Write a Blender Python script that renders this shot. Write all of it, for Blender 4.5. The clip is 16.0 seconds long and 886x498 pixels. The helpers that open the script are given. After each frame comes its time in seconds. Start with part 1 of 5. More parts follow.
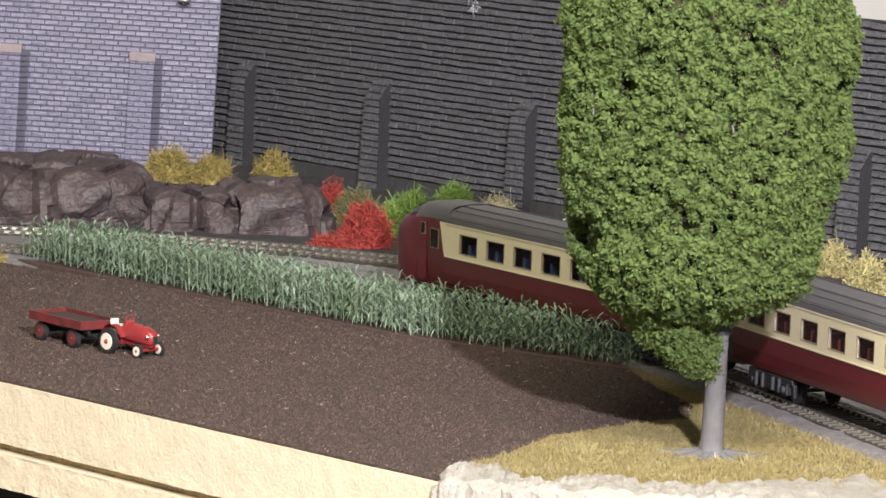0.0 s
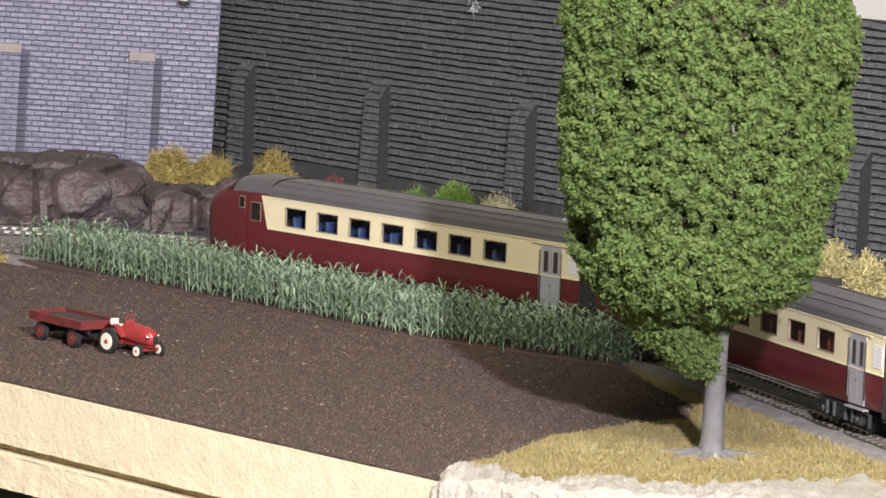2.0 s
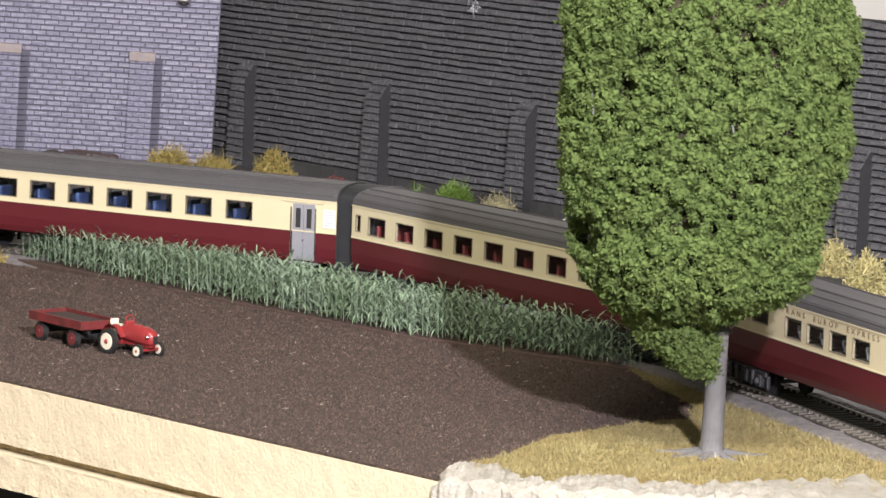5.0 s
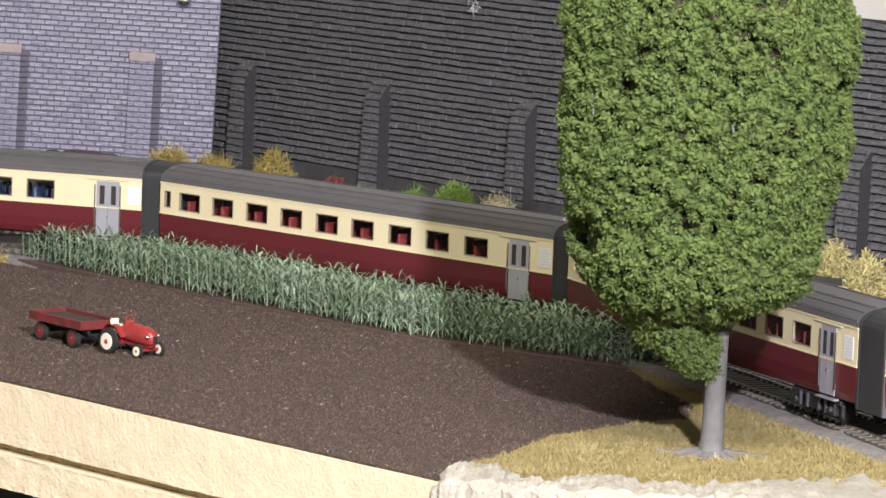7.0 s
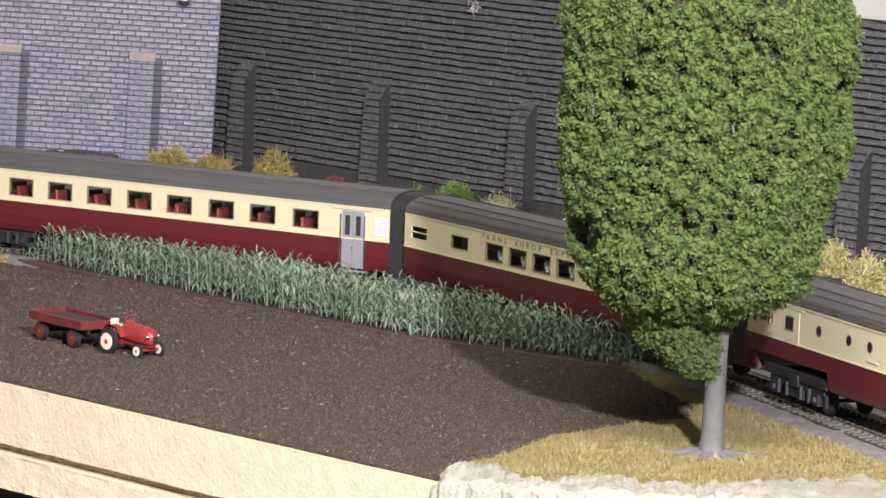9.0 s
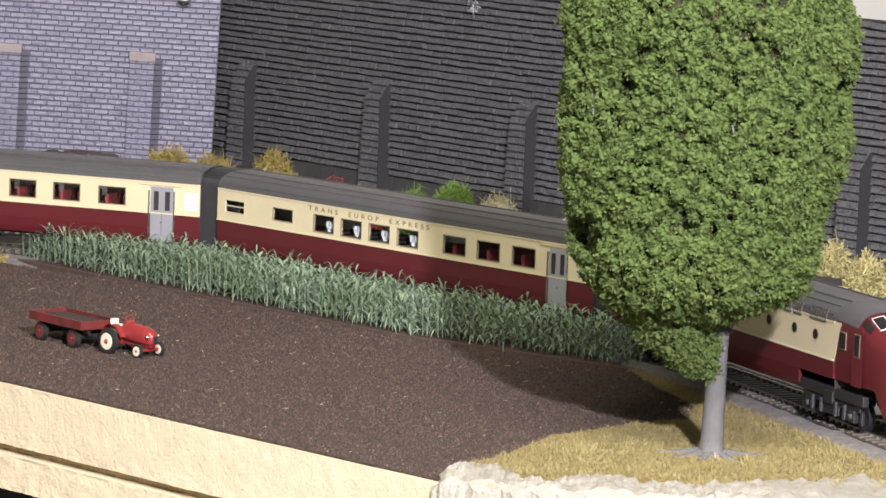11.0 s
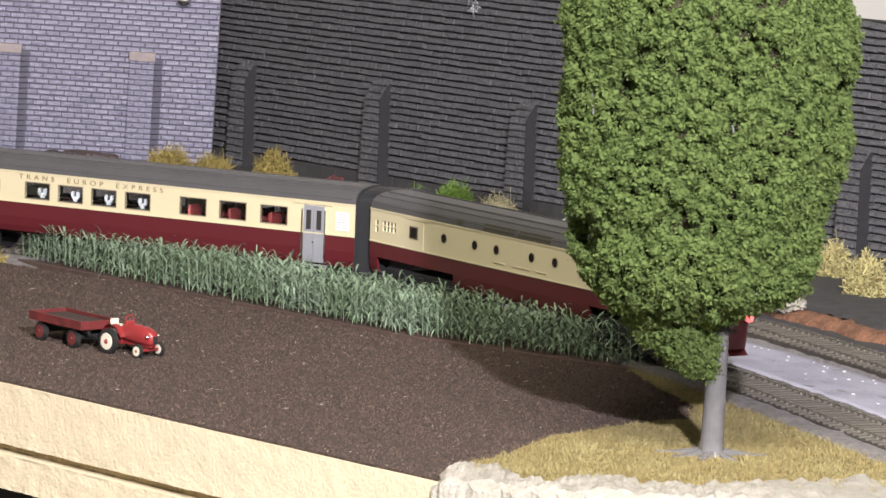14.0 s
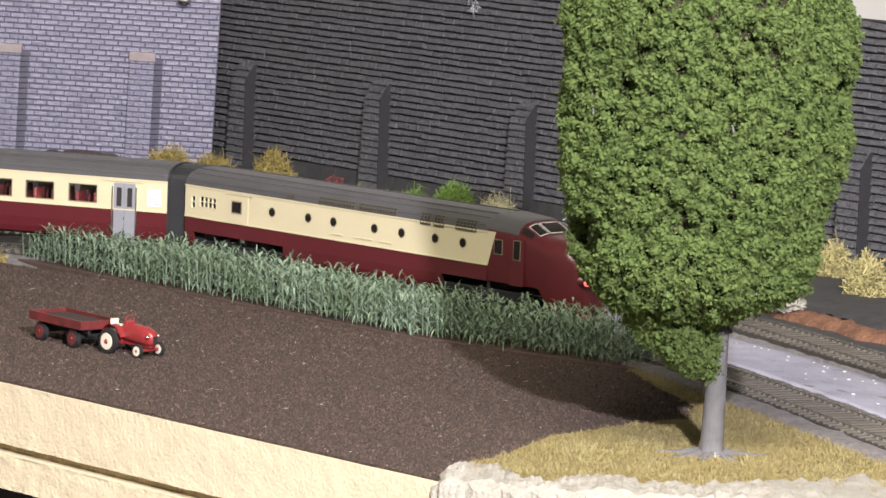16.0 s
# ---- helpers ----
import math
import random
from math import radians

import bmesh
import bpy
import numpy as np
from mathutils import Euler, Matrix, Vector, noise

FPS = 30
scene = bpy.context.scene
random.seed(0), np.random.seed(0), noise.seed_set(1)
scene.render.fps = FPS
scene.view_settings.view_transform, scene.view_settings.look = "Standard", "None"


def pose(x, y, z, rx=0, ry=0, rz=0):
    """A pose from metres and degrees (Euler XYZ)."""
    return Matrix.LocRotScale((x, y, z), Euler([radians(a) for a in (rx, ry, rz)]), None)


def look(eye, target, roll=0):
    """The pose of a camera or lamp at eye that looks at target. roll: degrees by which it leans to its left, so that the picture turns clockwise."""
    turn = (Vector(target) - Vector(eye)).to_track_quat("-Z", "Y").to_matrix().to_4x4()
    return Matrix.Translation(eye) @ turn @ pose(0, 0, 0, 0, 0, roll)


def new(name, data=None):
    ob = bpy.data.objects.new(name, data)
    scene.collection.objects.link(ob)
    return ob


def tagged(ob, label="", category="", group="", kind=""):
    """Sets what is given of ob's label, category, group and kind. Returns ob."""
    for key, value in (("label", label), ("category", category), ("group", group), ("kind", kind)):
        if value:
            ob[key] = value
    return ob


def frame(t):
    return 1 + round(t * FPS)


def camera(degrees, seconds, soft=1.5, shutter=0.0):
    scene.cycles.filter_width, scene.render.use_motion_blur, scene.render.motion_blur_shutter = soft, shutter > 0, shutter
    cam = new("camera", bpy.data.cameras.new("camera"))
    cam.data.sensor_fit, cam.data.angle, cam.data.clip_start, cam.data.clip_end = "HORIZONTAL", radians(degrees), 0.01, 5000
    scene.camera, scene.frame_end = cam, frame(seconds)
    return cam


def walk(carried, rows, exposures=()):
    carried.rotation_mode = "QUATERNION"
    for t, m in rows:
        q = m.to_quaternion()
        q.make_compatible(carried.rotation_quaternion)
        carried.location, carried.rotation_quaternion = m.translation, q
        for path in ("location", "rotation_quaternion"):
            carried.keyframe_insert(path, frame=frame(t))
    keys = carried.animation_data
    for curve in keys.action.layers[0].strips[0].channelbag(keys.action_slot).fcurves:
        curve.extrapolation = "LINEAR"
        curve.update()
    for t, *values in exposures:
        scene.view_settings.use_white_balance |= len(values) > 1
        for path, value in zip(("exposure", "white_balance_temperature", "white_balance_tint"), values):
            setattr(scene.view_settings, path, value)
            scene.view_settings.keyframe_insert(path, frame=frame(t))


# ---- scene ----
# ================= camera =================
cam = camera(11.9353, 16.0, soft=1.6)
EYE = (0.0, 0.0, 0.26554)
CAM = look(EYE, (0.0, 1.0, 0.26554 - math.tan(radians(6.9712))), 2.0904)
walk(cam, [(0.0, CAM), (16.0, CAM)])

# ================= light =================
# a hobby room: a bright work lamp beside the camera and a dim added fill light
world = bpy.data.worlds.new("world")
scene.world = world
world.use_nodes = True
world.node_tree.nodes["Background"].inputs[0].default_value = (1.0, 0.96, 0.9, 1)
world.node_tree.nodes["Background"].inputs[1].default_value = 0.06

work = bpy.data.lights.new("work_lamp", "SPOT")
work.energy, work.spot_size, work.spot_blend, work.shadow_soft_size = 290.0, radians(60), 0.5, 0.022
work.color = (0.995, 0.94, 1.0)
work_lamp = new("work_lamp", work)
work_lamp.matrix_world = look((0.268, 0.0, 0.70), (0.0, 2.05, 0.03))

# unseen area lamp added overhead, standing for light bounced about the room
fill_data = bpy.data.lights.new("fill_light", "AREA")
fill_data.shape, fill_data.size, fill_data.size_y, fill_data.energy = "RECTANGLE", 1.0, 0.5, 104.0
fill_data.color = (1.0, 0.93, 0.78)
fill_light = new("fill_light", fill_data)
fill_light.matrix_world = pose(0.0, 0.2, 1.55)
scene.view_settings.exposure = 0.0


# ================= materials =================
def material(name, base, rough=0.7, metal=0.0, dark=0.75, scale=400.0, bump=0.0, fine=2500.0, emit=0.0, spread=0.0,
             second=None, amount=0.3, coat=0.0, soft=0.0):
    """A surface with two scales of variation; scale and fine are waves a metre."""
    m = bpy.data.materials.new(name)
    m.use_nodes = True
    t = m.node_tree
    n, link = t.nodes, t.links.new
    b = n["Principled BSDF"]
    b.inputs["Roughness"].default_value, b.inputs["Metallic"].default_value = rough, metal
    b.inputs["Coat Weight"].default_value = coat
    if soft:
        b.inputs["Subsurface Weight"].default_value, b.inputs["Subsurface Scale"].default_value = soft, 0.0015
        b.inputs["Subsurface Radius"].default_value = (1.0, 1.0, 0.7)
    co = n.new("ShaderNodeTexCoord")
    big, small = n.new("ShaderNodeTexNoise"), n.new("ShaderNodeTexNoise")
    big.inputs["Scale"].default_value, small.inputs["Scale"].default_value = scale, fine
    big.inputs["Detail"].default_value, small.inputs["Detail"].default_value = 5, 3
    link(co.outputs["Object"], big.inputs["Vector"]), link(co.outputs["Object"], small.inputs["Vector"])
    ramp = n.new("ShaderNodeValToRGB")
    ramp.color_ramp.elements[0].position, ramp.color_ramp.elements[1].position = 0.5 - amount / 2, 0.5 + amount / 2
    lo = second if second else tuple(c * dark for c in base)
    ramp.color_ramp.elements[0].color, ramp.color_ramp.elements[1].color = (*lo, 1), (*base, 1)
    mix = n.new("ShaderNodeMix")
    mix.data_type = "FLOAT"
    mix.inputs[0].default_value = 0.45
    link(big.outputs[0], mix.inputs[2]), link(small.outputs[0], mix.inputs[3])
    link(mix.outputs[0], ramp.inputs[0])
    out = ramp.outputs[0]
    if spread:
        info = n.new("ShaderNodeNewGeometry")
        rnd = n.new("ShaderNodeObjectInfo")
        add = n.new("ShaderNodeMath")
        add.operation = "ADD"
        link(info.outputs["Random Per Island"], add.inputs[0]), link(rnd.outputs["Random"], add.inputs[1])
        wrap = n.new("ShaderNodeMath")
        wrap.operation = "FRACT"
        link(add.outputs[0], wrap.inputs[0])
        rng = n.new("ShaderNodeMapRange")
        rng.inputs["To Min"].default_value, rng.inputs["To Max"].default_value = 1 - spread, 1 + spread
        link(wrap.outputs[0], rng.inputs["Value"])
        hsv = n.new("ShaderNodeHueSaturation")
        link(out, hsv.inputs["Color"]), link(rng.outputs[0], hsv.inputs["Value"])
        out = hsv.outputs[0]
    link(out, b.inputs["Base Color"])
    if bump:
        bp = n.new("ShaderNodeBump")
        bp.inputs["Strength"].default_value, bp.inputs["Distance"].default_value = 0.9, bump
        link(mix.outputs[0], bp.inputs["Height"]), link(bp.outputs[0], b.inputs["Normal"])
    if emit:
        b.inputs["Emission Color"].default_value, b.inputs["Emission Strength"].default_value = (*base, 1), emit
    return m


def glass(name, tint=(0.75, 0.8, 0.8), rough=0.03):
    m = bpy.data.materials.new(name)
    m.use_nodes = True
    b = m.node_tree.nodes["Principled BSDF"]
    b.inputs["Base Color"].default_value = (*tint, 1)
    b.inputs["Roughness"].default_value, b.inputs["Transmission Weight"].default_value, b.inputs["IOR"].default_value = rough, 1.0, 1.2
    return m


RED = material("dark_red_paint", (0.082, 0.0105, 0.0155), 0.34, scale=60, dark=0.9, fine=900)
CREAM = material("cream_paint", (0.53, 0.475, 0.325), 0.40, scale=60, dark=0.94, fine=900)
ROOF = material("roof_grey", (0.076, 0.074, 0.080), 0.46, scale=70, dark=0.8, fine=1500)
RUBBER = material("black_rubber", (0.018, 0.019, 0.023), 0.55, scale=300)
CHASSIS = material("black_chassis", (0.014, 0.014, 0.017), 0.5, scale=500, bump=0.0002)
DOOR = material("silver_paint", (0.42, 0.43, 0.5), 0.33, 0.55, scale=120, dark=0.9)
CHROME = material("chrome", (0.75, 0.75, 0.77), 0.2, 1.0)
WHITE = material("white_plastic", (0.52, 0.52, 0.55), 0.5, dark=0.95)
GREYTEXT = material("grey_print", (0.45, 0.46, 0.5), 0.6)
BROWNTEXT = material("brown_print", (0.16, 0.11, 0.06), 0.6)
PANE = glass("window_glass")
DARKIN = material("dark_interior", (0.022, 0.019, 0.019), 0.8)
SEATBLUE = material("blue_seat_plastic", (0.020, 0.036, 0.10), 0.5)
SEATRED = material("red_seat_plastic", (0.16, 0.022, 0.025), 0.5)
TAIL = material("red_tail_lamp", (1.0, 0.17, 0.17), 0.3, emit=1.5)
FRAME = material("window_frame_dark", (0.20, 0.17, 0.12), 0.4)
RAIL = material("brown_rail", (0.80, 0.78, 0.75), 0.33, 1.0, scale=300)
RAILTOP = material("worn_rail_head", (0.42, 0.40, 0.37), 0.28, 1.0, scale=200)
SLEEPER = material("brown_sleeper", (0.092, 0.082, 0.070), 0.55, scale=500, bump=0.0002, spread=0.2)
BALLAST = material("grey_ballast", (0.21, 0.197, 0.206), 0.85, dark=0.35, scale=260, fine=1300, bump=0.0009, amount=0.35)
ROAD = material("violet_grey_plaster", (0.42, 0.42, 0.53), 0.26, dark=0.75, scale=60, fine=700, bump=0.0005)
GROUND = material("dark_grey_ground", (0.05, 0.048, 0.052), 0.8, dark=0.5, scale=120, fine=1200, bump=0.0008)
FIELD = material("brown_soil_mat", (0.066, 0.042, 0.033), 0.95, second=(0.016, 0.011, 0.008), scale=520, fine=1500, bump=0.0018, amount=0.2)
STRIP = material("brown_strip", (0.07, 0.042, 0.034), 0.9, dark=0.6, scale=200, fine=1600, bump=0.0004)
FOAM = material("yellow_foam", (0.58, 0.50, 0.36), 0.9, dark=0.86, scale=120, fine=700, bump=0.0009)
FOAMDARK = material("gap_shade_foam", (0.55, 0.44, 0.26), 0.9, dark=0.5, scale=160, fine=900, bump=0.0008)
PLASTER = material("white_plaster", (0.345, 0.335, 0.31), 0.85, second=(0.185, 0.165, 0.13), scale=170, fine=900, bump=0.0014, amount=0.55)
GRASSBASE = material("ochre_turf", (0.23, 0.185, 0.065), 0.95, dark=0.5, scale=190, fine=1600, bump=0.0016)
GRASS = material("dry_grass", (0.33, 0.295, 0.145), 0.85, scale=45, fine=300, second=(0.21, 0.150, 0.052), spread=0.25, amount=0.4)
CORN = material("corn_leaf", (0.205, 0.272, 0.20), 0.34, scale=40, second=(0.088, 0.135, 0.074), spread=0.35)
def leafy(name, base, low, spread, through_leaf):
    """Thin foam leaves: part of the light goes through them."""
    m = material(name, base, 0.9, scale=55, second=low, spread=spread, fine=420, amount=0.35)
    n, link = m.node_tree.nodes, m.node_tree.links.new
    b = n["Principled BSDF"]
    tr, mx = n.new("ShaderNodeBsdfTranslucent"), n.new("ShaderNodeMixShader")
    mx.inputs[0].default_value = through_leaf
    link(b.inputs["Base Color"].links[0].from_socket, tr.inputs["Color"])
    link(b.outputs[0], mx.inputs[1]), link(tr.outputs[0], mx.inputs[2])
    link(mx.outputs[0], n["Material Output"].inputs["Surface"])
    return m


LEAF = leafy("tree_turf", (0.165, 0.228, 0.070), (0.118, 0.176, 0.050), 0.08, 0.5)
INNER = material("shaded_brown_core", (0.050, 0.045, 0.022), 0.95, second=(0.024, 0.020, 0.011), scale=200, bump=0.001)
TWIG = material("pale_twig", (0.20, 0.21, 0.19), 0.6)
WAGONBED = material("dirty_wagon_floor", (0.040, 0.020, 0.017), 0.85, second=(0.014, 0.009, 0.008), scale=300, bump=0.0004)
VENT = material("dark_vent_frame", (0.085, 0.078, 0.062), 0.5)
RETURN = material("shaded_slate_card", (0.115, 0.112, 0.155), 0.5, dark=0.8, scale=200, bump=0.0005)
PLINTH = material("black_plinth_plaster", (0.050, 0.049, 0.054), 0.6, dark=0.6, scale=160, fine=700, bump=0.0008)
BARK = material("grey_trunk_plastic", (0.125, 0.123, 0.130), 0.2, scale=60, dark=0.75, fine=260, bump=0.0004, coat=0.4)
ROCK = material("brown_rock", (0.072, 0.050, 0.052), 0.55, second=(0.026, 0.020, 0.024), scale=60, fine=420, bump=0.0022, amount=0.35)
ORANGE = material("orange_brown_plaster", (0.21, 0.10, 0.058), 0.85, scale=120, dark=0.4, bump=0.002, fine=600)
BLACKSTONE = material("black_stone", (0.128, 0.130, 0.146), 0.46, second=(0.046, 0.046, 0.053), scale=420, fine=1300, bump=0.0024, spread=0.08, amount=0.4)
BLACKJOINT = material("black_joint", (0.012, 0.012, 0.014), 0.8)
BLUEBRICK = material("blue_grey_brick", (0.190, 0.187, 0.275), 0.33, dark=0.68, scale=230, fine=800, bump=0.0011, spread=0.06, amount=0.4)
BLUEJOINT = material("slate_mortar", (0.088, 0.085, 0.118), 0.8)
CAPSTONE = material("beige_cap_stone", (0.29, 0.25, 0.255), 0.7, scale=200, bump=0.0004)
ROOMWALL = material("white_room_wall", (0.74, 0.73, 0.7), 0.9, scale=6, dark=0.93, fine=60)
FLOORMAT = material("dark_carpet", (0.05, 0.05, 0.055), 0.95, scale=20, fine=400)
TABLEWOOD = material("dark_table_board", (0.03, 0.026, 0.024), 0.8, scale=30)
TRACTORRED = material("bright_red_paint", (0.235, 0.026, 0.028), 0.3, dark=0.8, scale=200)
WAGONRED = material("oxblood_paint", (0.15, 0.020, 0.022), 0.5, second=(0.045, 0.013, 0.012), scale=170, amount=0.3)
TYRE = material("black_tyre", (0.014, 0.014, 0.015), 0.65)
IVORY = material("ivory_plastic", (0.60, 0.56, 0.47), 0.45, dark=0.8)


SOIL = material("soil_crumb", (0.080, 0.051, 0.040), 0.9, second=(0.025, 0.015, 0.012), scale=300, spread=0.8)
BED = material('brown_track_bed', (0.036, 0.031, 0.027), 0.8, dark=0.5, scale=500, fine=1500, bump=0.0006)
PALECHIP = material('pale_chip', (0.5, 0.44, 0.38), 0.8)


# ================= mesh helpers =================
def part(name, bm, mat, parent=None, label=""):
    me = bpy.data.meshes.new(name)
    if isinstance(bm, tuple):
        me.from_pydata(bm[0], [], bm[1])
    else:
        bm.to_mesh(me)
        bm.free()
    me.materials.append(mat)
    ob = new(name, me)
    ob.parent = parent
    return tagged(ob, label)


def share(name, ob, parent, m):
    """Another part on the mesh of ob."""
    o = new(name, ob.data)
    o.parent = parent
    o.matrix_basis = m
    o.visible_shadow = ob.visible_shadow
    return o


def smooth(ob):
    for p in ob.data.polygons:
        p.use_smooth = True
    return ob


def thing(name, label, category, group="", kind="", m=None):
    ob = new(name)
    ob.empty_display_size = 0.01
    if m is not None:
        ob.matrix_world = m
    return tagged(ob, label, category, group, kind)


def box(bm, x0, x1, y0, y1, z0, z1, bev=0.0):
    r = bmesh.ops.create_cube(bm, size=1.0, matrix=Matrix.Translation(((x0 + x1) / 2, (y0 + y1) / 2, (z0 + z1) / 2))
                              @ Matrix.Diagonal((abs(x1 - x0), abs(y1 - y0), abs(z1 - z0), 1)))
    if bev:
        edges = list({e for v in r["verts"] for e in v.link_edges})
        bmesh.ops.bevel(bm, geom=edges, offset=bev, segments=2, affect="EDGES", profile=0.5)
    return r["verts"]


def boxes(*rows, bev=0.0):
    bm = bmesh.new()
    for r in rows:
        box(bm, *r, bev=bev)
    return bm


def cyl(bm, a, b, r0, r1=None, seg=16):
    a, b = Vector(a), Vector(b)
    d = b - a
    m = Matrix.Translation((a + b) / 2) @ d.to_track_quat("Z", "Y").to_matrix().to_4x4()
    return bmesh.ops.create_cone(bm, cap_ends=True, segments=seg, radius1=r0, radius2=r0 if r1 is None else r1,
                                 depth=d.length, matrix=m)["verts"]


def slab(points, z0, z1):
    """A flat sheet of the outline given, with thickness."""
    bm = bmesh.new()
    vs = [bm.verts.new((x, y, z0)) for x, y in points]
    f = bm.faces.new(vs)
    r = bmesh.ops.extrude_face_region(bm, geom=[f])
    bmesh.ops.translate(bm, vec=(0, 0, z1 - z0), verts=[v for v in r["geom"] if isinstance(v, bmesh.types.BMVert)])
    bmesh.ops.recalc_face_normals(bm, faces=bm.faces)
    return bm


def strip(rows):
    """Vertices and faces of a sheet through rows of equally many points."""
    n = len(rows[0])
    verts = [tuple(p) for r in rows for p in r]
    faces = [(i * n + j, i * n + j + 1, (i + 1) * n + j + 1, (i + 1) * n + j)
             for i in range(len(rows) - 1) for j in range(n - 1)]
    return verts, faces


def inside(p, poly):
    x, y = p
    hit = False
    for i in range(len(poly)):
        (x0, y0), (x1, y1) = poly[i - 1], poly[i]
        if (y0 > y) != (y1 > y) and x < (x1 - x0) * (y - y0) / (y1 - y0) + x0:
            hit = not hit
    return hit


# ================= the line of the railway =================
S = np.linspace(-1.7, 1.1, 1401)


def heading(s):
    """The track's direction at s: eased into gentle arcs outside the middle stretch."""
    c = np.clip(s, -0.40, 0.50)
    th = 2.2677 + 1.7064 * c + 1.8722 * c ** 2 / 2 - 9.6937 * c ** 3 / 3
    return th + np.where(s < -0.40, (-0.40 - s) * 0.75, 0.0)


TH = heading(S)
STEP = S[1] - S[0]
LX = np.concatenate([[0], np.cumsum((np.cos(TH[1:]) + np.cos(TH[:-1])) / 2 * STEP)])
LY = np.concatenate([[0], np.cumsum((np.sin(TH[1:]) + np.sin(TH[:-1])) / 2 * STEP)])
LX, LY = LX - np.interp(0, S, LX) + 0.0152, LY - np.interp(0, S, LY) + 1.9576


def on_line(s):
    return Vector((float(np.interp(s, S, LX)), float(np.interp(s, S, LY)), 0.0))


# ================= room, table, ground =================
def build_room():
    part_walls = [("floor", (-2.6, 2.6, -1.6, 4.0, -0.86, -0.80), FLOORMAT, "dark grey carpet floor of a hobby room"),
                  ("wall_north", (-2.6, 2.6, 3.4, 3.5, -0.8, 1.7), ROOMWALL, "plain white painted room wall behind the layout"),
                  ("wall_south", (-2.6, 2.6, -1.6, -1.5, -0.8, 1.7), ROOMWALL, "plain white painted room wall"),
                  ("wall_west", (-2.6, -2.5, -1.5, 3.4, -0.8, 1.7), ROOMWALL, "plain white painted room wall"),
                  ("wall_east", (2.5, 2.6, -1.5, 3.4, -0.8, 1.7), ROOMWALL, "plain white painted room wall"),
                  ("ceiling", (-2.6, 2.6, -1.6, 3.5, 1.7, 1.76), ROOMWALL, "plain white ceiling")]
    for n, b, m, l in part_walls:
        tagged(part(n, boxes(b), m), l, "floor" if n == "floor" else "ceiling" if n == "ceiling" else "wall", kind="structure")


EDGE = [(-0.90, 2.30), (-0.45, 2.006), (-0.179, 1.711), (-0.085, 1.6085), (0.002, 1.514), (0.05, 1.498), (0.12, 1.492),
        (0.20, 1.43), (0.30, 1.33), (0.55, 1.15), (1.10, 1.0), (1.10, 2.95), (-0.90, 2.95)]


def shifted(points, k):
    """The front edge moved towards the room by k."""
    return [(x - 0.72 * k, y - 0.69 * k) if y < 2.5 else (x, y) for x, y in points]


def rough_layer(points, z0, z1, seed, amp):
    """A foam layer: its front face is a sheet of small torn dents, closed by a flat top, bottom and back."""
    front = [p for p in points if p[1] < 2.31]
    back = [p for p in points if p[1] >= 2.5]
    line = []
    for (xa, ya), (xb, yb) in zip(front, front[1:]):
        n = max(2, int(math.hypot(xb - xa, yb - ya) / 0.0022))
        line += [(xa + (xb - xa) * i / n, ya + (yb - ya) * i / n) for i in range(n)]
    line.append(front[-1])
    rows = []
    for x, y in line:
        row = [Vector((x + 0.010, y + 0.010, z1 - 0.003)), Vector((x + 0.008, y + 0.008, z1))]
        for k in range(15):
            z = z1 + (z0 - z1) * k / 14
            q = Vector((x, y, z))
            e = 0.3 + 1.0 * (abs(k / 14 - 0.45) ** 2 * 3)
            w = (noise.noise(q * 75 + Vector((seed, 0, 0))) + 0.5 * noise.noise(q * 320)) * amp * (e if k else 0.25)
            dz = amp * 0.7 * noise.noise(q * 190) if k == 14 else 0
            row.append(Vector((x - 0.72 * w, y - 0.69 * w, z + dz)))
        row.append(Vector((x + 0.010, y + 0.010, z0)))
        rows.append(row)
    v, f = strip(rows)
    outline = [(x + 0.010, y + 0.010) for x, y in line] + back
    for z in (z0, z1 - 0.003):
        k = len(v)
        v += [(x, y, z) for x, y in outline]
        f.append(tuple(range(k, k + len(outline))))
    return v, f


